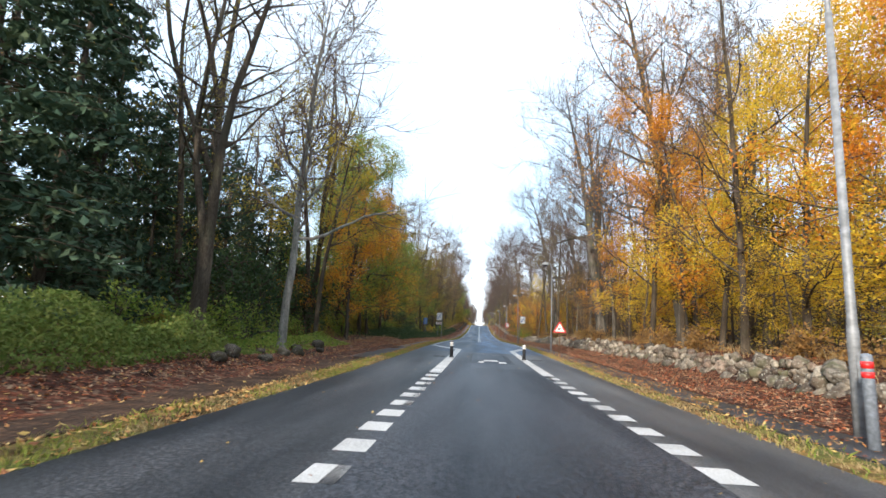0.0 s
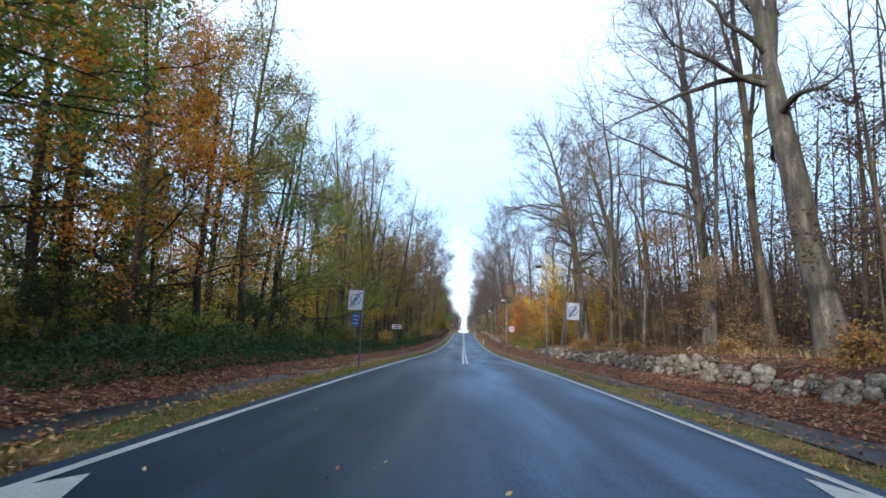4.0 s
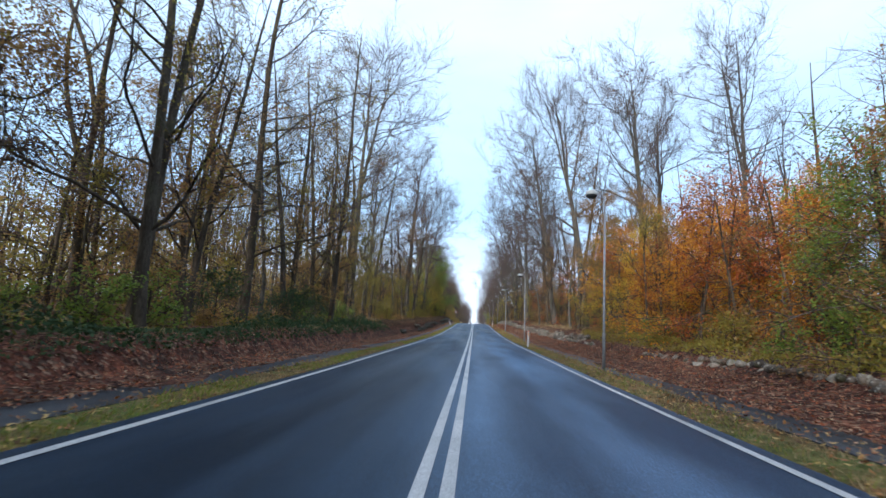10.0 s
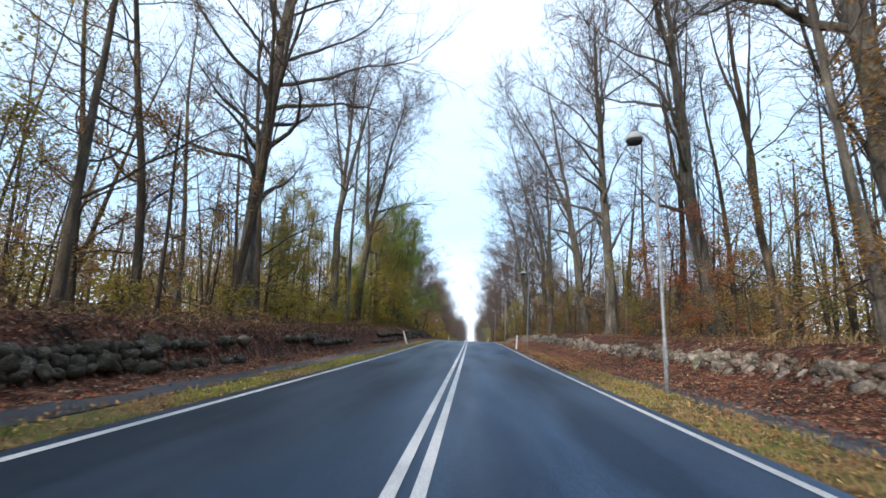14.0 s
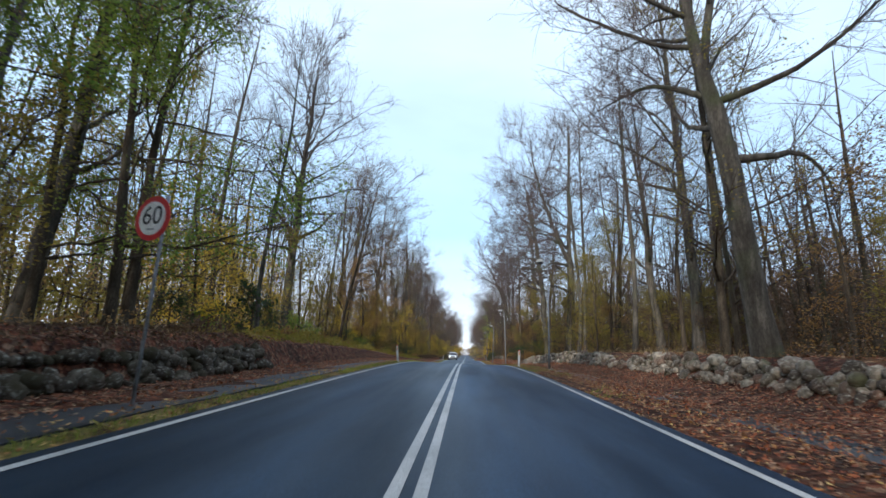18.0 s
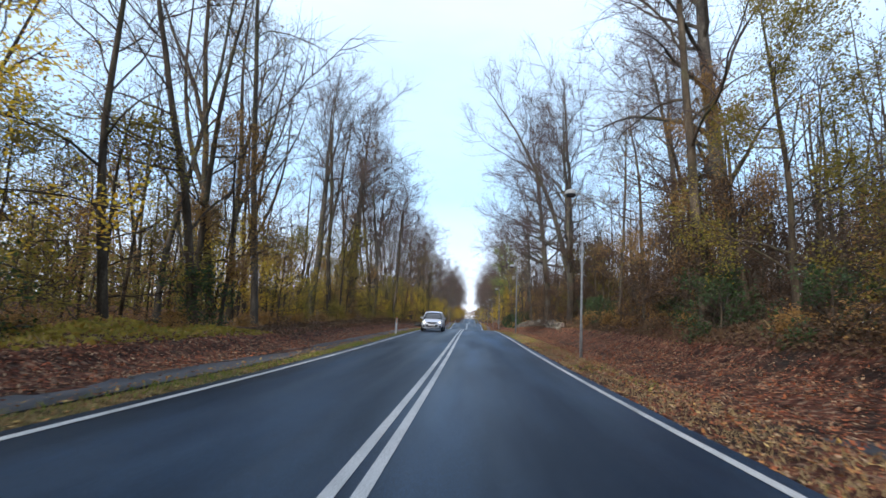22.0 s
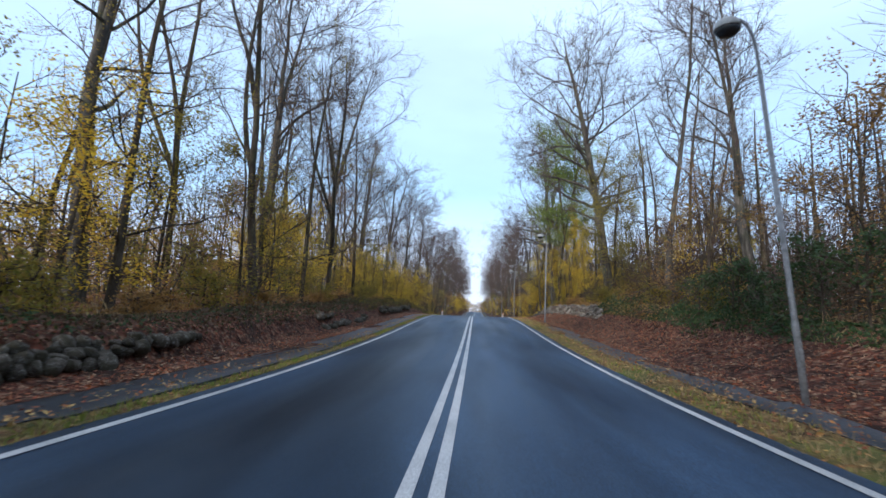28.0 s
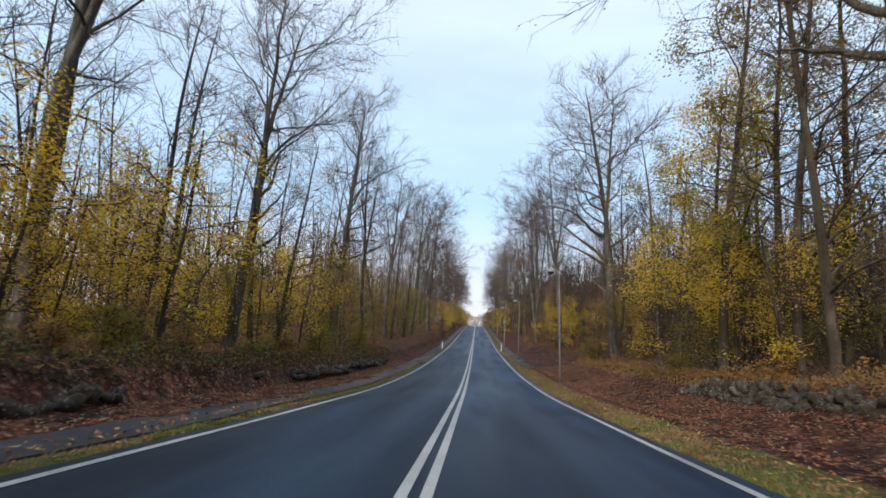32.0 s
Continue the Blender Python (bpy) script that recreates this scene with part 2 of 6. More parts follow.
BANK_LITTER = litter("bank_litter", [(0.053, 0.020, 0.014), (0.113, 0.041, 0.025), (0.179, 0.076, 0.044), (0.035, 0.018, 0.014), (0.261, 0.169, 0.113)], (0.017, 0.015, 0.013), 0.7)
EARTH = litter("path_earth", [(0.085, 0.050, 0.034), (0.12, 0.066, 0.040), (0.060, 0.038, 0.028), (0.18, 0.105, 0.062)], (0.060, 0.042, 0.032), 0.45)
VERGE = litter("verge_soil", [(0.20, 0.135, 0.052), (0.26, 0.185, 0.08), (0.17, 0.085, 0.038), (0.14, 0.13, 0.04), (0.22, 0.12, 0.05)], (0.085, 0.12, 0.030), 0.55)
BARK_BEECH = bark("beech_bark", (0.042, 0.037, 0.031), (0.080, 0.073, 0.062), (0.16, 0.148, 0.125), (0.062, 0.076, 0.034), 0.7)
BARK_PALE = bark("pale_bark", (0.13, 0.12, 0.105), (0.21, 0.20, 0.175), (0.31, 0.295, 0.265), (0.10, 0.11, 0.06), 0.5)
BARK_DARK = bark("dark_bark", (0.034, 0.027, 0.020), (0.066, 0.053, 0.038), (0.12, 0.098, 0.072), (0.06, 0.075, 0.03), 0.5)
TWIG = two_scale("twig_bark", (0.046, 0.032, 0.027), (0.078, 0.054, 0.045), (0.115, 0.083, 0.070), 0.6, 8, 0.9, 0.002)
LEAF = {
    "yellow": foliage("yellow_leaves", [(0.74, 0.50, 0.03), (0.84, 0.60, 0.05), (0.64, 0.53, 0.06), (0.76, 0.40, 0.03)], 0.55),
    "orange": foliage("orange_leaves", [(0.70, 0.28, 0.03), (0.76, 0.37, 0.03), (0.56, 0.19, 0.03), (0.80, 0.47, 0.05)], 0.55),
    "red": foliage("red_leaves", [(0.40, 0.10, 0.04), (0.50, 0.16, 0.04), (0.32, 0.08, 0.03), (0.56, 0.24, 0.05)], 0.45),
    "green": foliage("green_leaves", [(0.14, 0.24, 0.04), (0.22, 0.31, 0.055), (0.29, 0.33, 0.065), (0.11, 0.18, 0.04)], 0.5),
    "olive": foliage("olive_leaves", [(0.24, 0.21, 0.040), (0.32, 0.26, 0.05), (0.18, 0.18, 0.040), (0.33, 0.215, 0.04)], 0.5),
    "gold": foliage("old_gold_leaves", [(0.44, 0.33, 0.035), (0.54, 0.40, 0.05), (0.34, 0.31, 0.05), (0.50, 0.29, 0.035)], 0.55),
    "brown": foliage("brown_leaves", [(0.30, 0.17, 0.06), (0.38, 0.225, 0.075), (0.22, 0.125, 0.05), (0.42, 0.285, 0.095)], 0.5),
    # withered brown leaves with the shade of the woods put into their colour
    "dusk": foliage("shaded_withered_leaves", [(0.085, 0.055, 0.034), (0.12, 0.072, 0.042), (0.060, 0.042, 0.030), (0.14, 0.095, 0.050)], 0.2),
    "dark": foliage("dark_green_leaves", [(0.03, 0.06, 0.025), (0.05, 0.085, 0.03), (0.04, 0.07, 0.035), (0.07, 0.10, 0.03)], 0.2),
    "needle": foliage("fir_needles", [(0.032, 0.066, 0.042), (0.052, 0.09, 0.056), (0.044, 0.074, 0.042), (0.075, 0.11, 0.06)], 0.15),
    "fallen": foliage("fallen_leaves", [(0.245, 0.064, 0.029), (0.331, 0.115, 0.048), (0.131, 0.039, 0.022), (0.433, 0.310, 0.190), (0.114, 0.059, 0.034), (0.319, 0.169, 0.088), (0.291, 0.096, 0.040)], 0.1),
    "fallen_yellow": foliage("fallen_yellow_leaves", [(0.46, 0.30, 0.09), (0.56, 0.40, 0.16), (0.32, 0.14, 0.05), (0.38, 0.20, 0.07), (0.26, 0.11, 0.05)], 0.1),
    "grass": foliage("verge_grass", [(0.17, 0.25, 0.04), (0.26, 0.28, 0.055), (0.13, 0.21, 0.035), (0.36, 0.31, 0.09), (0.30, 0.28, 0.07)], 0.35),
    "nettle": foliage("nettle_leaves", [(0.085, 0.13, 0.026), (0.13, 0.185, 0.04), (0.18, 0.21, 0.055), (0.06, 0.095, 0.025)], 0.35),
    "straw": foliage("dry_grass", [(0.29, 0.22, 0.105), (0.37, 0.29, 0.155), (0.21, 0.145, 0.070)], 0.25),
}


def stone_material(name, cols, moss, amount):
    m, n, l, b = material(name, 0.9)
    b.inputs["Specular IOR Level"].default_value = 0.2
    oi = n.new("ShaderNodeObjectInfo")
    g = n.new("ShaderNodeNewGeometry")
    add = n.new("ShaderNodeMath")
    add.operation = "ADD"
    l.new(oi.outputs["Random"], add.inputs[0])
    l.new(g.outputs["Random Per Island"], add.inputs[1])
    fr = n.new("ShaderNodeMath")
    fr.operation = "FRACT"
    l.new(add.outputs[0], fr.inputs[0])
    k = [i / (len(cols) - 1) for i in range(len(cols))]
    cc = ramp(n, l, fr.outputs[0], list(zip(k, cols)))
    f = noise_node(n, l, 9, 6)
    ff = ramp(n, l, f.outputs["Fac"], [(0.3, (0.4,) * 3), (0.7, (1.5,) * 3)])
    col = mix(n, l, 1.0, cc.outputs["Color"], ff.outputs["Color"], "MULTIPLY")
    sp = noise_node(n, l, 16, 3)
    lichen = ramp(n, l, sp.outputs["Fac"], [(0.56, (0, 0, 0)), (0.66, (0.55,) * 3)])
    col = mix(n, l, lichen.outputs["Color"], col, (0.36, 0.36, 0.31))
    mo = noise_node(n, l, 2.3, 5)
    mk = ramp(n, l, mo.outputs["Fac"], [(0.62 - amount * 0.3, (0, 0, 0)), (0.78 - amount * 0.3, (0.85,) * 3)])
    l.new(mix(n, l, mk.outputs["Color"], col, moss), b.inputs["Base Color"])
    bump(n, l, b, f.outputs["Fac"], 0.8, 0.03)
    return m


STONE = stone_material("field_stone", [(0.105, 0.084, 0.064), (0.19, 0.165, 0.132), (0.048, 0.039, 0.032), (0.30, 0.27, 0.22), (0.120, 0.076, 0.056), (0.062, 0.052, 0.043), (0.145, 0.122, 0.097)], (0.072, 0.076, 0.040), 0.25)
STONE_MOSSY = stone_material("mossy_stone", [(0.052, 0.042, 0.033), (0.085, 0.072, 0.056), (0.036, 0.029, 0.023), (0.125, 0.108, 0.085)], (0.034, 0.030, 0.016), 0.6)
STEEL = plain("galvanised_steel", (0.205, 0.22, 0.235), 0.55, 0.15, 0.1, 1.2)
SLATE = plain("slate_grey_plastic", (0.15, 0.175, 0.21), 0.5, 0.0, 0.08, 2)
STEEL_BROWN = plain("rusty_brown_steel", (0.12, 0.07, 0.045), 0.7, 0.2)
LAMP_GREY = plain("lamp_hood_grey", (0.36, 0.38, 0.37), 0.45, 0.15)
LAMP_DARK = plain("lamp_glass_dark", (0.03, 0.035, 0.04), 0.15)
WHITE = plain("white_sheet", (0.78, 0.78, 0.76), 0.45)
SIGN_RED = plain("sign_red", (0.55, 0.02, 0.02), 0.4)
SIGN_BLUE = plain("sign_blue", (0.03, 0.12, 0.38), 0.4)
BLACK = plain("black_print", (0.015, 0.015, 0.016), 0.5)
SIGN_GREY = plain("sign_grey", (0.30, 0.31, 0.32), 0.5)
ORANGE_REFLEX = plain("orange_reflector", (0.75, 0.33, 0.03), 0.3)
RUBBER = plain("black_rubber", (0.02, 0.02, 0.022), 0.7)


# ---- builders ----
def mesh_of(name, verts, faces, mats, smooth=True, index=None):
    me = bpy.data.meshes.new(name)
    me.from_pydata([tuple(v) for v in verts], [], [tuple(f) for f in faces])
    for m in (mats if isinstance(mats, (list, tuple)) else [mats]):
        me.materials.append(m)
    if smooth:
        me.polygons.foreach_set("use_smooth", [True] * len(me.polygons))
    if index is not None:
        me.polygons.foreach_set("material_index", index)
    me.update()
    return me


def thing(name, label, category, group="", kind="", at=(0, 0, 0)):
    e = new(name)
    e.empty_display_size = 0.2
    e.matrix_basis = Matrix.Translation(at)
    return tagged(e, label, category, group, kind)


def part(name, bm, mat, parent, label="", smooth=False):
    """Links a bmesh or a mesh as one part under a thing or part."""
    if isinstance(bm, bmesh.types.BMesh):
        me = bpy.data.meshes.new(name)
        bm.to_mesh(me)
        bm.free()
        me.materials.append(mat)
        if smooth:
            me.polygons.foreach_set("use_smooth", [True] * len(me.polygons))
    else:
        me = bm
    ob = new(name, me)
    ob.parent = parent
    return tagged(ob, label)


def box(bm, x0, x1, y0, y1, z0, z1, bevel=0.0):
    r = bmesh.ops.create_cube(bm, size=1.0)
    for v in r["verts"]:
        v.co = Vector(((x0 + x1) / 2 + v.co.x * (x1 - x0), (y0 + y1) / 2 + v.co.y * (y1 - y0), (z0 + z1) / 2 + v.co.z * (z1 - z0)))
    if bevel:
        es = list({e for v in r["verts"] for e in v.link_edges})
        bmesh.ops.bevel(bm, geom=es, offset=bevel, segments=2, affect="EDGES")
    return bm


def lathe(bm, prof, sides=16, at=(0, 0, 0), turn=None):
    """A body of revolution about z from (radius, height) pairs."""
    rings = []
    for r, h in prof:
        rings.append([bm.verts.new((r * math.cos(2 * math.pi * i / sides), r * math.sin(2 * math.pi * i / sides), h)) for i in range(sides)])
    for a, b in zip(rings, rings[1:]):
        for i in range(sides):
            bm.faces.new((a[i], a[(i + 1) % sides], b[(i + 1) % sides], b[i]))
    bm.faces.new(list(reversed(rings[0])))
    bm.faces.new(rings[-1])
    m = Matrix.Translation(at) @ (turn or Matrix())
    for ring in rings:
        for v in ring:
            v.co = m @ v.co
    return bm


def tubes(polys):
    """Tapered tubes along polylines: (points, radii, sides) each. Returns vertices and faces."""
    V, F, n = [], [], 0
    for pts, rad, sides in polys:
        pts = np.asarray(pts, float)
        d = np.gradient(pts, axis=0)
        d /= np.linalg.norm(d, axis=1)[:, None] + 1e-9
        ref = np.where(np.abs(d[:, 2:3]) > 0.9, np.array([[1.0, 0, 0]]), np.array([[0, 0, 1.0]]))
        u = np.cross(d, ref)
        u /= np.linalg.norm(u, axis=1)[:, None] + 1e-9
        w = np.cross(d, u)
        a = np.arange(sides) * 2 * np.pi / sides
        ring = pts[:, None] + np.asarray(rad)[:, None, None] * (np.cos(a)[None, :, None] * u[:, None] + np.sin(a)[None, :, None] * w[:, None])
        V.append(ring.reshape(-1, 3))
        for i in range(len(pts) - 1):
            for j in range(sides):
                k = (j + 1) % sides
                F.append((n + i * sides + j, n + i * sides + k, n + (i + 1) * sides + k, n + (i + 1) * sides + j))
        n += len(pts) * sides
    return (np.concatenate(V) if V else np.zeros((0, 3))), F


def tube_mesh(name, polys, mat):
    v, f = tubes(polys)
    return mesh_of(name, v, f, mat)


def leaf_mesh(name, centres, size, mat, rng, flat=0.0):
    """Many small folded leaves, each an island of its own."""
    c = np.asarray(centres, float)
    n = len(c)
    a = rng.normal(size=(n, 3))
    a[:, 2] *= (1 - flat)
    a /= np.linalg.norm(a, axis=1)[:, None]
    b = np.cross(a, rng.normal(size=(n, 3)))
    if flat:
        b = np.cross(a, np.array([[0, 0, 1.0]]) + rng.normal(size=(n, 3)) * (1 - flat))
    b /= np.linalg.norm(b, axis=1)[:, None] + 1e-9
    s = (size * rng.uniform(0.6, 1.35, size=(n, 1)))
    up = np.cross(a, b) * s * 0.18
    v = np.stack([c - a * s, c - b * s * 0.55 + up, c + a * s, c + b * s * 0.55 + up], 1).reshape(-1, 3)
    i = np.arange(n) * 4
    f = np.concatenate([np.stack([i, i + 1, i + 2], 1), np.stack([i, i + 2, i + 3], 1)])
    return mesh_of(name, v.tolist(), f.tolist(), mat, smooth=False)


# ---- ground, road, paths ----
LEFT_BANK = ([-60, 20, 60, 85, 135, 150, 235, 265, 300, 350, 400, 460, 560, 800], [0.5, 0.35, 0.35, 0.5, 0.9, 1.15, 1.1, 0.6, 0.45, 0.6, 0.95, 0.9, 0.9, 0.9])
RIGHT_BANK = ([-60, 20, 60, 90, 115, 140, 200, 245, 280, 330, 360, 420, 470, 800], [0.8, 0.85, 1.0, 0.9, 0.8, 1.15, 1.2, 1.0, 1.2, 1.0, 1.1, 1.2, 0.8, 0.9])

RIGHT_TOE = ([-60, 60, 130, 220, 262, 300, 330, 360, 400, 440], [0.15, 0.15, 0.34, 0.26, 0.34, 0.40, 0.62, 0.60, 0.50, 0.40])  # litter piled against the walls


def toe(y):
    return float(np.interp(y, *RIGHT_TOE))


def bank(side, y):
    t = LEFT_BANK if side < 0 else RIGHT_BANK
    return float(np.interp(y, t[0], t[1]))


ROAD_STEP, ROAD_START, ROAD_END = 1.25, -40.0, 740.0
GRID_Y = np.arange(ROAD_START, ROAD_END + 0.1, ROAD_STEP)
GRID_Z = np.array([road_curve(v) for v in GRID_Y])


def road_z(y):
    return float(np.interp(y, GRID_Y, GRID_Z))


def rough_ground(x, y):
    return 0.10 * noise.noise((x * 0.35, y * 0.35, 0.0)) + 0.35 * noise.noise((x * 0.045, y * 0.045, 3.0)) * min(max((abs(x) - 9) / 8, 0), 1)


def ground_z(x, y):
    """Height of the ground at a place, whatever lies on it."""
    z, s, a = road_z(y), (1 if x > 0 else -1), abs(x)
    h = bank(s, y)
    edge = [(0, -0.12), (3.3, -0.12), (3.42, 0.0), (4.2, 0.05), (5.5, 0.06), (7.2, toe(y)), (7.9, max(h * 0.8, toe(y) + 0.08)), (8.6, h), (20, h + 0.15), (60, h + 0.6), (900, h + 1.0)]
    if s < 0:
        edge = [(0, -0.12), (3.3, -0.12), (3.42, 0.0), (4.0, 0.04), (4.9, 0.05), (5.6, 0.15), (6.05, h * 0.8), (6.6, h), (8.4, h), (20, h + 0.1), (60, h + 0.5), (900, h + 0.9)]
    for (x0, z0), (x1, z1) in zip(edge, edge[1:]):
        if a <= x1:
            f = (a - x0) / (x1 - x0)
            z += z0 + f * (z1 - z0)
            break
    lip = 6.2 if s > 0 else 5.3
    if a > lip:
        z += rough_ground(x, y) * min((a - lip) / 2.0, 1.0)
    elif a > 3.45:
        z += 0.03 * noise.noise((x * 1.3, y * 1.3, 7.0))
    return z


def build_ground():
    right = [3.3, 3.42, 3.8, 4.2, 4.6, 5.0, 5.5, 6.2, 6.8, 7.2, 7.9, 8.6, 10, 12, 15, 20, 28, 40, 60, 120, 400, 900]
    left = [3.3, 3.42, 3.7, 4.0, 4.5, 4.9, 5.3, 5.6, 5.85, 6.05, 6.3, 6.6, 7.2, 8.4, 10, 12, 15, 20, 28, 40, 60, 120, 400, 900]
    xs = [-v for v in reversed(left)] + right
    ys = [-900, -300, -120, -70] + list(np.arange(-40, 560, 1.25)) + list(np.arange(560, 741, 5)) + [800, 1000, 1600, 3000]
    V = [(x, y, ground_z(x, y)) for y in ys for x in xs]
    F, M = [], []
    nx = len(xs)
    for j in range(len(ys) - 1):
        for i in range(nx - 1):
            F.append((j * nx + i, j * nx + i + 1, (j + 1) * nx + i + 1, (j + 1) * nx + i))
            c = abs((xs[i] + xs[i + 1]) / 2)
            leafy = xs[i] > 0 and (172 < ys[j] < 244 or 276 < ys[j] < 309 or 326 < ys[j] < 350 or 412 < ys[j] < 432)
            M.append((2 if leafy else 1) if 3.35 < c < (4.0 if xs[i] < 0 else 4.6) else (2 if c < 8.4 else 0))
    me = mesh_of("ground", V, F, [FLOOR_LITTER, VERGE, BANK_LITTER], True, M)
    tagged(new("ground", me), "forest floor and leaf-covered banks beside the road", "ground", kind="structure")


def strip(name, x0, x1, y0, y1, lift, mat, label, category, parent=None, thick=0.0, kind="structure", ragged=0.0, step=None):
    """A strip that follows the road's height, with a skirt of the given thickness."""
    ys = [y0] + [float(v) for v in GRID_Y if y0 < v < y1] + [y1]
    V, F = [], []
    for y in ys:
        z = road_z(y) + lift
        a = x0 + ragged * noise.noise((0.0, y * 0.7, x0))
        b = x1 + ragged * noise.noise((5.0, y * 0.7, x1))
        V += [(a, y, z - thick), (a, y, z), (b, y, z), (b, y, z - thick)] if thick else [(a, y, z), (b, y, z)]
    w = 4 if thick else 2
    for j in range(len(ys) - 1):
        for i in range(w - 1):
            F.append((j * w + i, j * w + i + 1, (j + 1) * w + i + 1, (j + 1) * w + i))
    me = mesh_of(name, V, F, mat, False)
    ob = new(name, me)
    if parent:
        ob.parent = parent
        return tagged(ob, label)
    return tagged(ob, label, category, kind=kind)


build_ground()
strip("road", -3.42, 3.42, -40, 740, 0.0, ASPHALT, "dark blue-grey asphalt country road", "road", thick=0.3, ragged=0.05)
strip("road_worn_section", -1.24, 3.55, -40, 27.5, 0.004, ASPHALT_OLD, "worn pale grey asphalt before the road narrowing", "road", thick=0.02, ragged=0.05)
strip("road_west_lane", -3.40, -1.20, -40, 27.8, 0.006, ASPHALT_WEST, "worn dark asphalt of the oncoming side", "road", thick=0.02, ragged=0.05)
strip("road_coarse_lane", -1.22, 1.93, -40, 17.0, 0.010, ASPHALT_COARSE, "coarse dark chipped asphalt of the worn traffic lane", "road", thick=0.004, ragged=0.03)
strip("road_coarse_strip", -1.22, -0.30, 17.0, 27.2, 0.010, ASPHALT_COARSE, "coarse dark chipped asphalt beside the speed cushion", "road", thick=0.004, ragged=0.03)
strip("road_smooth_lane", -0.31, 1.93, 17.0, 27.6, 0.009, ASPHALT_SMOOTH, "smoother blue-grey asphalt beside the speed cushion", "road", thick=0.004, ragged=0.03)
strip("earth_path", -5.3, -4.0, -40, 19, 0.052, EARTH, "trodden brown earth path strewn with leaves", "footpath", thick=0.2, ragged=0.2)
for i, (y0, y1, x, w) in enumerate(((19, 176, -4.0, 0.85), (176, 238, -3.78, 1.2), (238, 376, -3.85, 0.9), (376, 740, -3.7, 0.95))):
    strip(f"footpath_west_{i + 1}", x - w, x, y0, y1, 0.050, ASPHALT_PATH, "narrow dark asphalt footpath beside the grass verge", "footpath", thick=0.2, ragged=0.10)
for i, (y0, y1, x) in enumerate(((-40, 60, 3.95), (60, 140, 4.2), (140, 172, 4.5), (224, 288, 4.6), (360, 400, 4.15), (470, 740, 4.15))):
    strip(f"footpath_east_{i + 1}", x, x + 0.85, y0, y1, 0.058, ASPHALT_PATH, "narrow leaf-strewn asphalt footpath beside the verge", "footpath", thick=0.2, ragged=0.12)


# ---- road markings ----
def quad_mark(name, corners, parent, label="", mat=None, lift=0.006):
    """A painted patch given by its corners in plan, divided along y so that it follows the road."""
    y0, y1 = min(c[1] for c in corners), max(c[1] for c in corners)
    n = max(1, int((y1 - y0) / 0.6))
    (a, b, c, d) = corners
    V, F = [], []
    for i in range(n + 1):
        f = i / n
        l = (a[0] + f * (d[0] - a[0]), a[1] + f * (d[1] - a[1]))
        r = (b[0] + f * (c[0] - b[0]), b[1] + f * (c[1] - b[1]))
        V += [(*l, road_z(l[1]) + lift), (*r, road_z(r[1]) + lift)]
        if i:
            k = 2 * i
            F.append((k - 2, k - 1, k + 1, k))
    ob = new(name, mesh_of(name, V, F, mat or PAINT, False))
    ob.parent = parent
    return tagged(ob, label)


strip("edge_line_west", -3.21, -3.10, 34.5, 740, 0.008, PAINT, "white edge line painted along the road", "road marking")
strip("edge_line_east", 3.11, 3.22, 35.8, 740, 0.008, PAINT, "white edge line painted along the road", "road marking")
strip("centre_line_west", -0.155, -0.05, 57.1, 740, 0.008, PAINT, "white line of the double centre line", "road marking")
strip("centre_line_east", 0.05, 0.155, 57.1, 740, 0.008, PAINT, "white line of the double centre line", "road marking")
for nm, x, y0, n in (("dashed_line_west", -1.26, 2.85, 12), ("dashed_line_east", 2.11, 3.62, 12)):
    dashes = thing(nm, "broad broken white line leading to the narrowing", "road marking", kind="structure")
    for i in range(n):
        y = y0 + 1.05 * i
        if y < (14.3 if x < 0 else 15.0):
            xx = x + (0.0 if x < 0 else -0.016 * (y - 4.6))
            quad_mark("dash", [(xx - 0.16, y), (xx + 0.16, y), (xx + 0.16, y + 0.55), (xx - 0.16, y + 0.55)], dashes, lift=0.010)
for nm, bits in (
    ("narrowing_line_west", [[(-1.42, 14.45), (-1.08, 14.45), (-1.08, 24.6), (-1.40, 24.6)], [(-1.40, 24.75), (-1.08, 24.75), (-1.05, 30.6), (-1.38, 30.0)], [(-1.38, 30.1), (-1.05, 30.7), (-2.9, 35.4), (-3.21, 34.9)]]),
    ("narrowing_line_east", [[(1.78, 15.2), (2.10, 15.2), (2.06, 24.8), (1.75, 24.8)], [(1.75, 24.95), (2.06, 24.95), (2.05, 30.4), (1.73, 31.2)], [(1.73, 31.3), (2.05, 30.5), (3.22, 35.6), (2.92, 36.4)]]),
):
    lines = thing(nm, "thick solid white line round the road narrowing", "road marking", kind="structure")
    for b in bits:
        quad_mark("stroke", b, lines, lift=0.011)
# speed cushion: a low dark hump with white blocks
hump = thing("speed_cushion", "low dark asphalt speed cushion with white blocks", "speed bump", at=(0, 0, 0))
HUMP = ([19.55, 20.6, 24.8, 25.8], [0.012, 0.055, 0.055, 0.012])
bm = bmesh.new()
x0, x1 = -0.35, 1.24
rows = []
for y, h in zip(*HUMP):
    rows.append([bm.verts.new((x, y, road_z(y) + hh)) for x, hh in ((x0, 0.012), (x0 + 0.22, h), (x1 - 0.22, h), (x1, 0.012))])
for a, b in zip(rows, rows[1:]):
    for i in range(3):
        bm.faces.new((a[i], a[i + 1], b[i + 1], b[i]))
part("cushion", bm, ASPHALT_PATCH, hump)
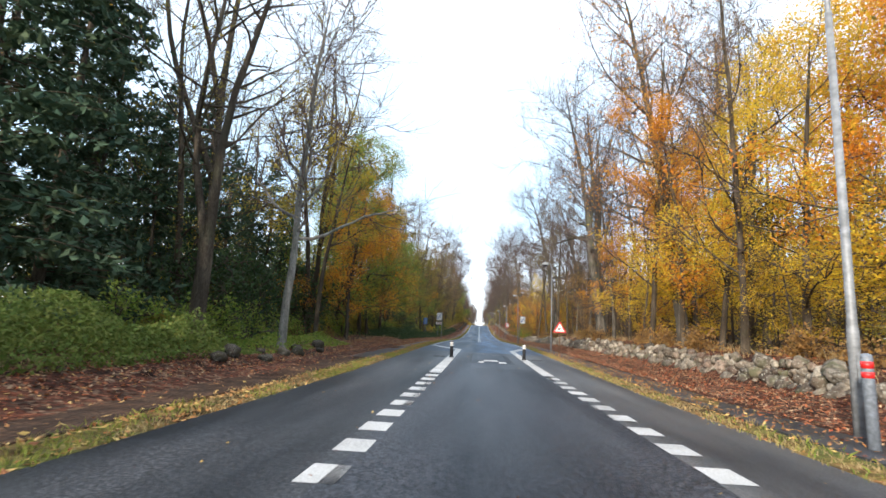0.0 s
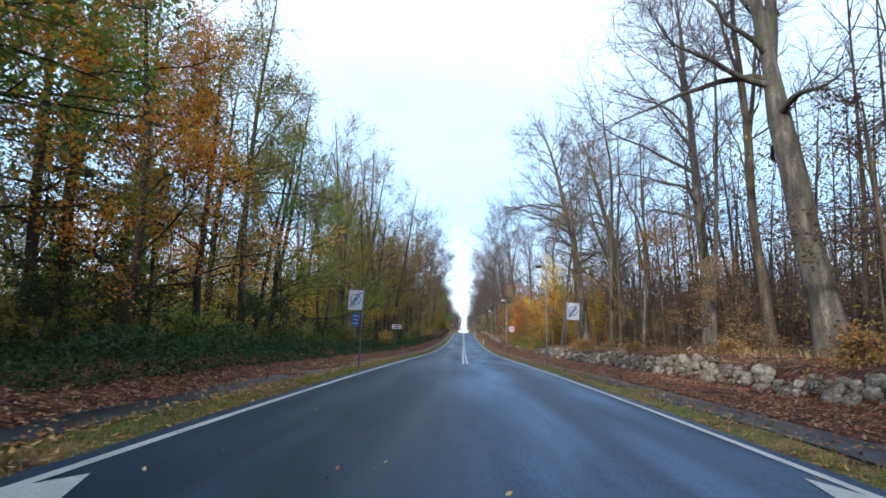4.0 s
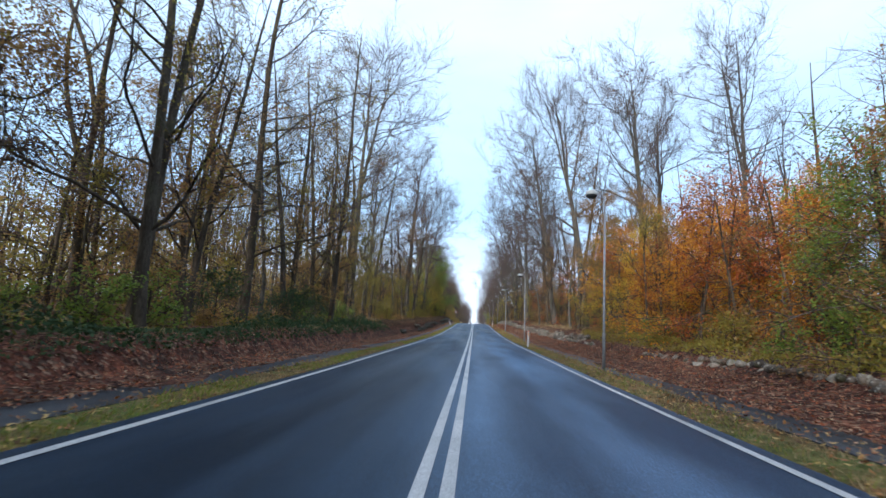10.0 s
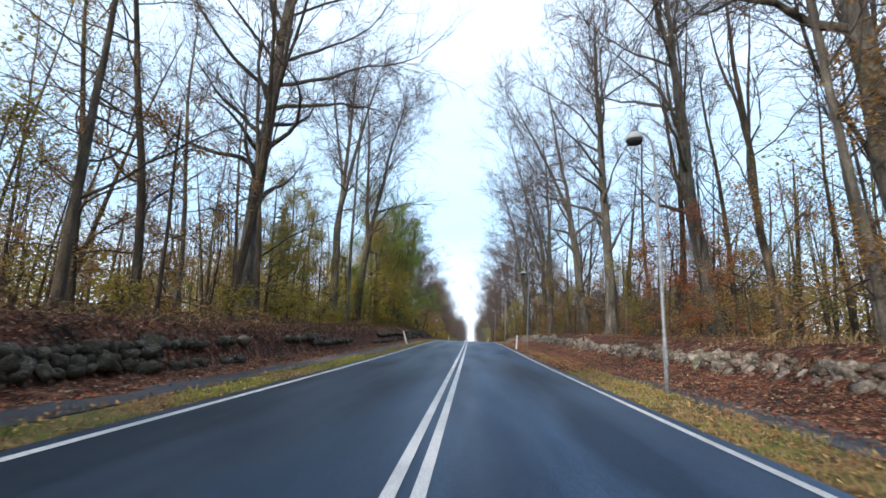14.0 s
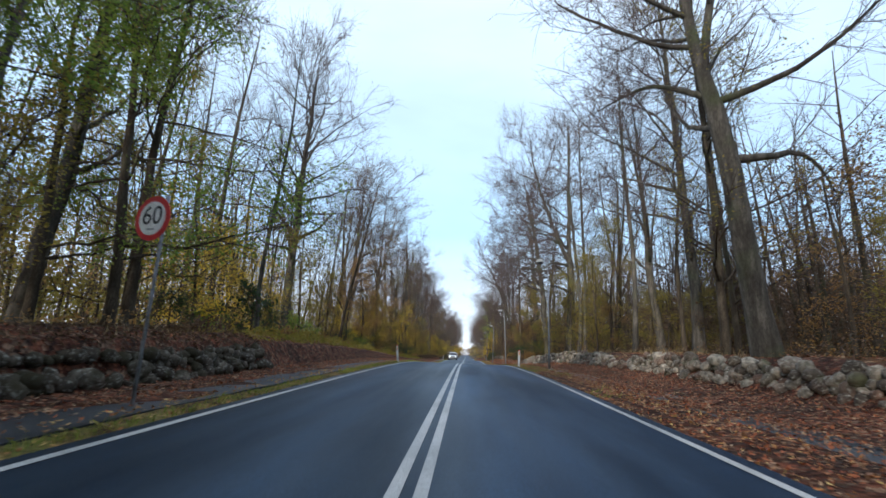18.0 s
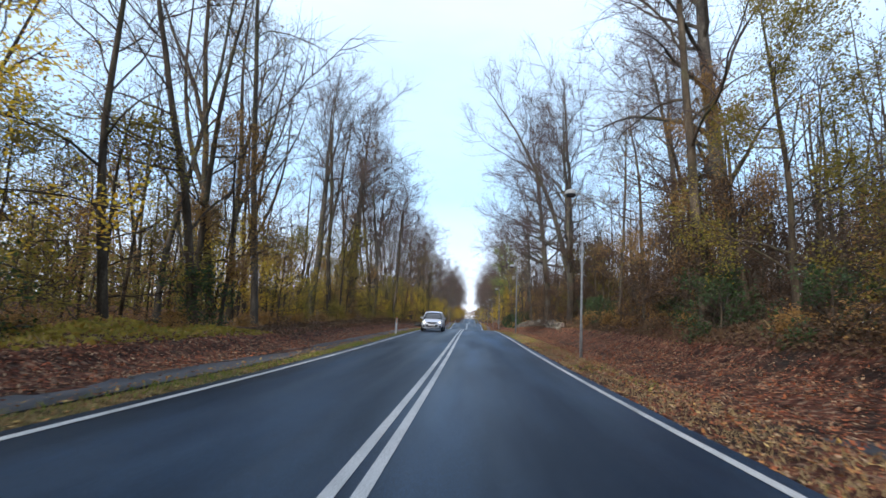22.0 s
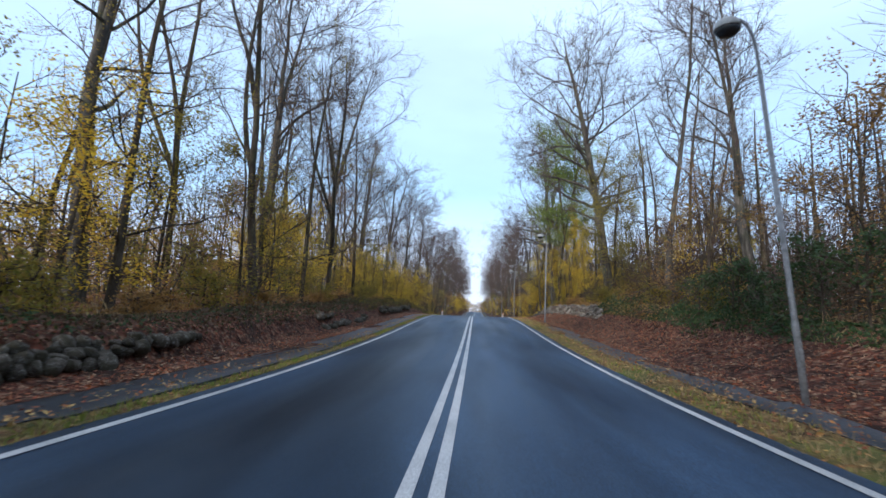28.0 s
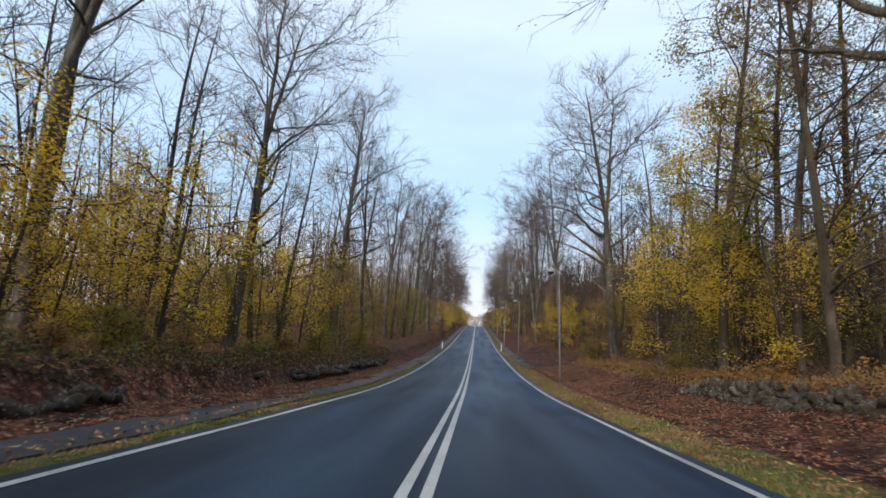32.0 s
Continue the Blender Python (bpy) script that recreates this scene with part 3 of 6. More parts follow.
for sx0, sx1, ya, yb in ((x0 - 0.035, x0 + 0.005, 19.5, 25.84), (x1 - 0.005, x1 + 0.03, 19.5, 25.84), (x0, x1, 25.79, 25.84), (x0, x1, 19.5, 19.56)):
    quad_mark("tar_seam", [(sx0, ya), (sx1, ya), (sx1, yb), (sx0, yb)], hump, "black tar seam", RUBBER, 0.0135)
for bx0, bx1, ya, yb in ((0.14, 0.67, 20.2, 20.75), (-0.05, 0.14, 19.62, 20.1), (0.70, 0.98, 19.62, 20.1), (0.18, 0.67, 24.85, 25.2), (-0.04, 0.18, 25.22, 25.6), (0.68, 0.92, 25.22, 25.6)):
    V = [(x, y, road_z(y) + float(np.interp(y, *HUMP)) + 0.006) for x, y in ((bx0, ya), (bx1, ya), (bx1, yb), (bx0, yb))]
    part("white_block", mesh_of("white_block", V, [(0, 1, 2, 3)], PAINT, False), None, hump, "white painted block")
for nm, c in (("drain_cover_west", (-1.75, 22.7)), ("drain_cover_east", (2.45, 23.2))):
    z = road_z(c[1]) + 0.012
    bm = box(bmesh.new(), c[0] - 0.25, c[0] + 0.25, c[1] - 0.22, c[1] + 0.22, z - 0.02, z + 0.006, 0.004)
    d = part(nm[:11], bm, RUBBER, None)
    tagged(d, "dark iron drain cover set in the asphalt", "drain cover", "drain covers")


# ---- street furniture ----
def pole(bm, r, h, base=0.0, sides=10):
    return lathe(bm, [(r, base), (r, h)], sides)


def street_lamp():
    e = thing("street_lamp", "grey steel street lamp with a round hood on a curved arm", "street lamp", "street lamps along the road")
    bm = bmesh.new()
    lathe(bm, [(0.050, -0.3), (0.048, 1.1), (0.040, 1.18), (0.032, 4.9)], 12)
    part("pole", bm, STEEL, e, smooth=True)
    pts = [(0, 0, 4.88), (-0.005, 0, 5.2), (-0.03, 0, 5.45), (-0.10, 0, 5.62), (-0.20, 0, 5.71), (-0.30, 0, 5.73)]
    part("arm", tube_mesh("arm", [(pts, [0.025] * 6, 8)], STEEL), STEEL, e)
    head = lathe(bmesh.new(), [(0.02, 0.12), (0.10, 0.105), (0.175, 0.05), (0.20, -0.03), (0.20, -0.06)], 18, (-0.42, 0, 5.62))
    hood = part("hood", head, LAMP_GREY, e, "pale grey domed hood", True)
    glass = lathe(bmesh.new(), [(0.185, 0.0), (0.18, -0.05), (0.13, -0.10), (0.04, -0.12)], 18, (-0.42, 0, 5.565))
    part("lens", glass, LAMP_DARK, hood, "dark glass bowl", True)
    door = box(bmesh.new(), -0.025, 0.025, -0.062, -0.046, 0.55, 0.85, 0.004)
    part("service_door", door, STEEL, e)
    return e


def delineator():
    e = thing("delineator_post", "white plastic roadside marker post with coloured reflector", "marker post", "marker posts along the verge")
    bm = bmesh.new()
    box(bm, -0.055, 0.055, -0.035, 0.035, -0.15, 0.93, 0.012)
    part("post", bm, WHITE, e)
    bm = box(bmesh.new(), -0.05, 0.05, -0.033, 0.033, 0.9301, 1.0, 0.01)
    part("cap", bm, plain("red_cap", (0.65, 0.12, 0.06), 0.5), e, "faded red cap")
    bm = box(bmesh.new(), -0.03, 0.03, -0.043, -0.0352, 0.70, 0.88, 0.003)
    part("reflector", bm, ORANGE_REFLEX, e, "orange reflector strip")
    return e


def bollard():
    e = thing("bollard", "black plastic bollard with white reflective bands", "bollard", "bollards at the narrowing")
    part("foot", lathe(bmesh.new(), [(0.10, -0.02), (0.10, 0.04), (0.08, 0.06)], 16), RUBBER, e, "", True)
    part("post", lathe(bmesh.new(), [(0.072, 0.06), (0.068, 0.66), (0.055, 0.68)], 16), RUBBER, e, "", True)
    for a, b in ((0.47, 0.54), (0.56, 0.63)):
        part("band", lathe(bmesh.new(), [(0.0715, a), (0.0705, b)], 16), WHITE, e, "white reflective band", True)
    return e


lamp = street_lamp()
LAMPS = [(4.88, 7.3), (4.43, 32.9), (4.33, 59.3), (4.44, 87.3), (4.28, 113.3), (4.40, 139.7), (4.47, 166.5), (4.59, 194.1), (4.64, 220.1), (4.68, 247.2),
         (4.53, 274.3), (4.44, 299.4), (4.57, 325.6), (4.6, 352.0), (5.06, 379.0), (4.80, 404.8), (4.81, 431.5), (4.66, 456.5), (4.7, 482.5), (4.7, 508.5), (4.7, 534.5), (4.7, 560.5)]
for i, (x, y) in enumerate(LAMPS):
    m = Matrix.Translation((x, y, ground_z(x, y) - {1: 0.12, 2: 0.26, 5: 0.14}.get(i, 0.0)))
    tilt, tall, stout = {0: (0.6, 1.24, 1.5), 10: (-2.6, 1.0, 1), 14: (-4.5, 1.04, 1)}.get(i, (0.7 * math.cos(i * 1.7), 1.0, 1))
    lean = pose(0, 0, 0, 0.6 * math.sin(i * 2.1), tilt, 4 * math.sin(i)) @ Matrix.Diagonal((stout, stout, tall, 1))
    c = lamp if i == 0 else copy_thing(lamp, m @ lean)
    c.matrix_basis = m @ lean
post = delineator()
POSTS = [(3.66, 129.7, 1), (-4.08, 192.1, -18), (3.6, 192.0, 3), (-3.58, 250.7, -6), (3.6, 251.9, 1), (3.66, 434.4, 2), (-3.75, 434.4, 1), (-3.6, 312.4, 1), (3.62, 495.0, 0), (-3.7, 495.0, 1)]
for i, (x, y, lean) in enumerate(POSTS):
    m = Matrix.Translation((x, y, ground_z(x, y))) @ pose(0, 0, 0, 0, lean, 0)
    if i == 0:
        post.matrix_basis = m
    else:
        copy_thing(post, m)
bol = bollard()
bol.matrix_basis = Matrix.Translation((-1.22, 22.3, road_z(22.3) + 0.012))
copy_thing(bol, Matrix.Translation((1.90, 22.85, road_z(22.85) + 0.012)))

e = thing("marker_bollard", "grey round roadside post with red reflective bands", "bollard", at=(4.42, 6.42, ground_z(4.42, 6.42)))
part("post", lathe(bmesh.new(), [(0.065, -0.2), (0.062, 1.03), (0.05, 1.07), (0.02, 1.085)], 16), SLATE, e, "", True)
for a, b in ((0.80, 0.87), (0.91, 0.99)):
    part("band", lathe(bmesh.new(), [(0.0655, a), (0.065, b)], 16), SIGN_RED, e, "red reflective band", True)


def text_mesh(txt, size, mat, depth=0.002):
    cu = bpy.data.curves.new("lettering", "FONT")
    cu.body, cu.size, cu.align_x, cu.align_y, cu.extrude = txt, size, "CENTER", "CENTER", depth
    ob = bpy.data.objects.new("lettering", cu)
    scene.collection.objects.link(ob)
    me = bpy.data.meshes.new_from_object(ob.evaluated_get(bpy.context.evaluated_depsgraph_get()))
    bpy.data.objects.remove(ob)
    me.materials.clear()
    me.materials.append(mat)
    me.transform(Matrix.Rotation(radians(90), 4, "X"))
    return me


def plate(w, h, y0, y1, r, at):
    """An upright plate with rounded corners, facing -y."""
    bm = bmesh.new()
    pts = []
    for cx, cz, a0 in ((w / 2 - r, h / 2 - r, 0), (-w / 2 + r, h / 2 - r, 90), (-w / 2 + r, -h / 2 + r, 180), (w / 2 - r, -h / 2 + r, 270)):
        for k in range(5):
            a = radians(a0 + k * 22.5)
            pts.append((at[0] + cx + r * math.cos(a), at[1] + cz + r * math.sin(a)))
    front = [bm.verts.new((x, y0, z)) for x, z in pts]
    back = [bm.verts.new((x, y1, z)) for x, z in pts]
    bm.faces.new(front)
    bm.faces.new(list(reversed(back)))
    n = len(pts)
    for i in range(n):
        bm.faces.new((front[(i + 1) % n], front[i], back[i], back[(i + 1) % n]))
    return bm


def disc(r, y0, y1, at, r_in=0.0, sides=32):
    bm = bmesh.new()
    f = [bm.verts.new((at[0] + r * math.cos(2 * math.pi * i / sides), y0, at[1] + r * math.sin(2 * math.pi * i / sides))) for i in range(sides)]
    b = [bm.verts.new((v.co.x, y1, v.co.z)) for v in f]
    for i in range(sides):
        k = (i + 1) % sides
        bm.faces.new((f[k], f[i], b[i], b[k]))
    bm.faces.new(f)
    bm.faces.new(list(reversed(b)))
    return bm


def polygon_plate(pts, y0, y1):
    bm = bmesh.new()
    f = [bm.verts.new((x, y0, z)) for x, z in pts]
    b = [bm.verts.new((x, y1, z)) for x, z in pts]
    n = len(pts)
    bm.faces.new(f)
    bm.faces.new(list(reversed(b)))
    for i in range(n):
        k = (i + 1) % n
        bm.faces.new((f[k], f[i], b[i], b[k]))
    return bm


def sign_post(e, h, mat=None, r=0.026, at_x=0.0):
    bm = lathe(bmesh.new(), [(r, -0.3), (r, h), (r * 0.6, h + 0.015)], 10, (at_x, 0.045, 0))
    part("post", bm, mat or STEEL, e, "", True)


def place_sign(e, x, y, turn=0, lean=0, dug=0.0):
    e.matrix_basis = Matrix.Translation((x, y, ground_z(x, y) - dug)) @ pose(0, 0, 0, 0, lean, turn)


def speed_sign(label, h, dx):
    e = thing("speed_limit_sign", label, "road sign", "speed limit signs")
    sign_post(e, h + 0.35)
    board = part("board", disc(0.35, -0.004, 0.01, (dx, h)), SIGN_RED, e, "red rim of the sign")
    part("face", disc(0.265, -0.010, -0.0045, (dx, h)), WHITE, board, "white sign face")
    t = text_mesh("60", 0.41, BLACK)
    t.transform(Matrix.Translation((dx, -0.013, h + 0.03)))
    part("number", t, BLACK, board, "black figures 60")
    bm = box(bmesh.new(), dx - 0.08, dx + 0.08, -0.013, -0.0105, h - 0.185, h - 0.16)
    part("small_print", bm, SIGN_GREY, board, "faint grey line of print")
    return e


place_sign(speed_sign("round 60 speed limit sign, red rim, on a steel post", 2.42, 0.36), 3.72, 77.3, 20, 1)
place_sign(speed_sign("round 60 speed limit sign, red rim, facing the road", 2.60, -0.2), -4.27, 227.3, -18, 1, -0.14)


def end_zone_sign(label, h, dx):
    e = thing("end_of_zone_sign", label, "road sign", "end of zone signs")
    sign_post(e, h + 0.42)
    board = part("board", plate(0.50, 0.70, -0.004, 0.012, 0.04, (dx, h)), SIGN_GREY, e, "grey rim of the board")
    part("face", plate(0.46, 0.66, -0.010, -0.0045, 0.03, (dx, h)), WHITE, board, "white board face")
    part("ring", disc(0.19, -0.014, -0.0105, (dx, h + 0.02)), SIGN_GREY, board, "grey ring")
    part("ring_face", disc(0.155, -0.018, -0.0145, (dx, h + 0.02)), WHITE, board)
    t = text_mesh("40", 0.17, SIGN_GREY)
    t.transform(Matrix.Translation((dx, -0.0195, h + 0.02)))
    part("number", t, SIGN_GREY, board, "grey figures")
    for k in range(4):
        o = (k - 1.5) * 0.045
        a = [(dx - 0.2 + o, h - 0.24), (dx - 0.182 + o, h - 0.25), (dx + 0.182 + o, h + 0.27), (dx + 0.165 + o, h + 0.28)]
        a = [(min(max(px, dx - 0.225), dx + 0.225), pz) for px, pz in a]
        part("stripe", polygon_plate(a, -0.024, -0.0205), SIGN_BLUE, board, "dark slanting stripe")
    return e


place_sign(end_zone_sign("white end of zone sign with slanting stripes on a post", 2.32, -0.25), -3.62, 48.9, 4)
place_sign(end_zone_sign("white end of zone sign with stripes, leaning slightly", 2.42, 0.27), 3.92, 52.5, -4, 2)

e = thing("deer_warning_sign", "red and white triangular deer warning sign on a brown post", "road sign")
sign_post(e, 1.75, STEEL_BROWN, 0.03)
tri = lambda r, z: [(r * math.cos(radians(a)), z + r * math.sin(radians(a))) for a in (90, 210, 330)]
board = part("board", polygon_plate(tri(0.42, 1.42), -0.004, 0.012), SIGN_RED, e, "red triangular rim")
part("face", polygon_plate(tri(0.29, 1.42), -0.010, -0.0045), WHITE, board, "white triangle")
deer = [(-0.13, 1.36), (-0.06, 1.37), (-0.02, 1.32), (0.01, 1.38), (0.07, 1.40), (0.13, 1.36), (0.12, 1.41), (0.06, 1.45), (-0.05, 1.45), (-0.08, 1.50), (-0.11, 1.52), (-0.13, 1.49), (-0.10, 1.46), (-0.09, 1.41)]
part("silhouette", polygon_plate(deer, -0.014, -0.0105), BLACK, board, "black leaping deer shape")
place_sign(e, 4.33, 28.9, -6, 0.5)

e = thing("blue_direction_sign", "blue information sign on a thin grey post", "road sign")
sign_post(e, 2.42)
board = part("board", plate(0.46, 0.76, -0.004, 0.012, 0.03, (0.0, 2.02)), SIGN_BLUE, e, "blue board")
for z in (2.24, 2.02, 1.80):
    part("print_bar", box(bmesh.new(), -0.15, 0.15, -0.009, -0.0045, z - 0.03, z + 0.03), plain("pale_print", (0.45, 0.5, 0.55), 0.5), board, "pale line of print")
place_sign(e, -6.5, 61.5, 6, 0, 0.2)

e = thing("town_exit_sign", "white town exit sign with a red diagonal bar", "road sign")
sign_post(e, 2.35)
board = part("board", plate(0.86, 0.42, -0.004, 0.012, 0.03, (0.1, 2.14)), BLACK, e, "black rim")
part("face", plate(0.82, 0.38, -0.010, -0.0045, 0.025, (0.1, 2.14)), WHITE, board, "white face")
part("skyline", polygon_plate([(-0.24, 2.02), (0.46, 2.02), (0.46, 2.09), (0.38, 2.10), (0.34, 2.16), (0.30, 2.09), (0.18, 2.09), (0.18, 2.15), (0.06, 2.15), (0.06, 2.08), (-0.10, 2.09), (-0.24, 2.06)], -0.013, -0.0105), BLACK, board, "black town skyline")
part("print_bar", box(bmesh.new(), -0.2, 0.3, -0.013, -0.0105, 2.20, 2.27), BLACK, board, "dark bar of lettering")
part("diagonal_bar", polygon_plate([(-0.30, 1.98), (-0.24, 1.98), (0.50, 2.28), (0.50, 2.31), (0.44, 2.31)], -0.017, -0.0135), SIGN_RED, board, "red diagonal bar")
place_sign(e, -6.25, 77.8, 5, 0, 0.27)


# ---- trees ----
def bend(p, d, length, n, rng, wander, lift):
    """A wandering line from p along d."""
    pts, d = [np.array(p, float)], np.array(d, float)
    for _ in range(n):
        d = d + rng.normal(size=3) * wander + np.array([0, 0, lift])
        d /= np.linalg.norm(d)
        pts.append(pts[-1] + d * length / n)
    return np.array(pts)


def along(pts, f):
    u = f * (len(pts) - 1)
    i = min(int(u), len(pts) - 2)
    return pts[i] + (u - i) * (pts[i + 1] - pts[i]), pts[i + 1] - pts[i]


def turned(d, angle, rng):
    d = d / np.linalg.norm(d)
    o = np.cross(d, rng.normal(size=3))
    o /= np.linalg.norm(o) + 1e-9
    return d * math.cos(angle) + o * math.sin(angle)


def grow(seed, height, r0, first, limbs, subs, twigs, spread=0.9, fork=False, lean=0.02, twig_len=1.5, keep_leaves=0, upward=0.07, limb_len=0.33, scatter=0.09):
    """A tree: tubes of the wood (trunk first), tubes of the twigs, and spots for leaves."""
    rng = np.random.default_rng(seed)
    wood, fine, spots = [], [], []
    lean_d = np.array([rng.normal() * lean, rng.normal() * lean, 1.0])
    trunk = bend((0, 0, -0.5), lean_d, height, 12, rng, 0.035, 0.03)
    flare = np.linspace(0, 1, 13)
    rad = r0 * (1 - flare) ** 0.75 * 0.9 + 0.02
    rad[0] *= 1.22
    rad[1] *= 1.04
    wood.append((trunk, rad, 11))
    stems = [(trunk, rad)]
    if fork:
        for k in range(2):
            f = rng.uniform(0.28, 0.45)
            p, d = along(trunk, f)
            s = bend(p, turned(d, rng.uniform(0.25, 0.5), rng), height * (1 - f) * rng.uniform(0.8, 0.98), 9, rng, 0.05, 0.07)
            rr = np.interp(f, flare, rad) * 0.75 * (1 - np.linspace(0, 1, 10)) ** 0.8 + 0.015
            wood.append((s, rr, 8))
            stems.append((s, rr))
    arms = []
    for i in range(limbs):
        st, sr = stems[i % len(stems)]
        lo = first if st is trunk else 0.15
        f = lo + (0.97 - lo) * ((i + rng.uniform(0, 0.9)) / limbs)
        p, d = along(st, f)
        r = float(np.interp(f, np.linspace(0, 1, len(sr)), sr))
        ang = rng.uniform(0.65, 1.15) * spread * (1.2 - 0.5 * f)
        arms.append((p, turned(d, ang, rng), height * limb_len * rng.uniform(0.65, 1.1) * (1.25 - 0.8 * f), r, upward, 0.11))
    for p, dd, ln, r, lift, wander in arms:
        lb = bend(p, dd, ln, 9, rng, wander * 1.45, lift)
        wood.append((lb, np.linspace(min(r * 0.38, 0.105), 0.012, 10), 6))
        for j in range(subs):
            g = rng.uniform(0.2, 1.0)
            q, e = along(lb, g)
            sb = bend(q, turned(e, rng.uniform(0.4, 1.05), rng), ln * rng.uniform(0.22, 0.48) * (1.25 - 0.6 * g), 5, rng, 0.24, lift * 0.8)
            fine.append((sb, np.linspace(0.026 if ln > 5 else 0.018, 0.007, 6), 3))
            for k in range(twigs):
                q2, e2 = along(sb, rng.uniform(0.1, 1.0))
                tb = bend(q2, turned(e2, rng.uniform(0.3, 1.1), rng), twig_len * rng.uniform(0.4, 1.1), 2 if height > 22 else 1, rng, 0.25, lift * 0.6)
                fine.append((tb, [0.010, 0.006, 0.003] if height > 22 else [0.010, 0.004], 3))
                for _ in range(keep_leaves):
                    c, _d = along(tb, rng.uniform(0.1, 1))
                    spots.append(c + rng.normal(size=3) * scatter)
    return wood, fine, spots


def joined(name, groups):
    """One mesh out of several groups of tubes, each with its own material."""
    V, F, M, mats, n = [], [], [], [], 0
    for polys, mat in groups:
        v, f = tubes(polys)
        V.append(v)
        F += [tuple(i + n for i in q) for q in f]
        M += [len(mats)] * len(f)
        mats.append(mat)
        n += len(v)
    return mesh_of(name, np.concatenate(V), F, mats, True, M)


def tree_kind(name, label, category, group, seed, bark_mat, leaf=None, leaf_size=0.1, leaf_flat=0.35, **kw):
    w, f, s = grow(seed, **kw)
    e = thing(name, label, category, group)
    part("trunk", tube_mesh("trunk", w[:1], bark_mat), None, e)
    c = part("crown", joined("crown", [(w[1:], bark_mat), (f, TWIG)]), None, e, "crown of fine bare twigs")
    c["kind"] = "stuff"
    if leaf and s:
        c = part("leaves", leaf_mesh("leaves", s, leaf_size, LEAF[leaf], np.random.default_rng(seed + 5), leaf_flat), None, e, leaf + " autumn leaves")
        c["kind"] = "stuff"
    return e


used = {}


def plant(proto, x, y, scale, turn, sink=0.0, lean=0.0):
    m = Matrix.Translation((x, y, ground_z(x, y) - sink)) @ pose(0, 0, 0, 0, lean, turn)
    if proto not in used:
        used[proto] = True
        proto.matrix_basis = m
        proto.scale = (scale,) * 3
        return proto
    c = copy_thing(proto, m)
    c.scale = (scale,) * 3
    return c


def stem_line(base, z0, z1, lean, bow, rng, n=11, out=0.0):
    """A rising stem in local space; the road lies towards -x. lean in degrees, bow in metres at the top."""
    f = np.linspace(0, 1, n)
    h = (z1 - z0) * f
    x = base[0] - math.tan(radians(lean)) * h - bow * f ** 2 + np.cumsum(rng.normal(size=n)) * 0.07 * (z1 - z0) / 24
    y = base[1] + out * h + np.cumsum(rng.normal(size=n)) * 0.09 * (z1 - z0) / 24
    return np.stack([x, y, z0 + h], 1)


def bends(p, d, length, n, rng, wander, lift):
    """Many wandering lines at once."""
    d = d / (np.linalg.norm(d, axis=1)[:, None] + 1e-9)
    pts = [p]
    for _ in range(n):
        d = d + rng.normal(size=d.shape) * wander
        d[:, 2] += lift
        d = d / np.linalg.norm(d, axis=1)[:, None]
        pts.append(pts[-1] + d * (length / n)[:, None])
    return np.stack(pts, 1)


def offshoots(lines, count, lo, angle, rng):
    """Places along lines and directions turned away from them, count of them on each line."""
    k = np.repeat(np.arange(len(lines)), count)
    f = rng.uniform(lo, 1.0, len(k))
    u = f * (lines.shape[1] - 1)
    j = np.minimum(u.astype(int), lines.shape[1] - 2)
    a, b = lines[k, j], lines[k, j + 1]
    d = b - a
    p = a + (u - j)[:, None] * d
    d = d / (np.linalg.norm(d, axis=1)[:, None] + 1e-9)
    o = np.cross(d, rng.normal(size=d.shape))
    o /= np.linalg.norm(o, axis=1)[:, None] + 1e-9
    t = rng.uniform(angle[0], angle[1], len(k))[:, None]
    return k, f, p, d * np.cos(t) + o * np.sin(t)


def tube_bundle(lines, radii, sides):
    """Tapered tubes along lines of one length each: vertices and quads as arrays."""
    n, m = lines.shape[:2]
    d = np.gradient(lines, axis=1)
    d /= np.linalg.norm(d, axis=2)[:, :, None] + 1e-9
    ref = np.where(np.abs(d[:, :, 2:3]) > 0.9, np.array([1.0, 0, 0]), np.array([0, 0, 1.0]))
    u = np.cross(d, ref)
    u /= np.linalg.norm(u, axis=2)[:, :, None] + 1e-9
    w = np.cross(d, u)
    a = np.arange(sides) * 2 * np.pi / sides
    ring = lines[:, :, None] + np.broadcast_to(radii, (n, m))[:, :, None, None] * (np.cos(a)[:, None] * u[:, :, None] + np.sin(a)[:, None] * w[:, :, None])
    base = (np.arange(n)[:, None, None] * m + np.arange(m - 1)[None, :, None]) * sides
    j = np.arange(sides)
    k = (j + 1) % sides
    f = np.stack([base + j, base + k, base + sides + k, base + sides + j], -1)
    return ring.reshape(-1, 3), f.reshape(-1, 4)


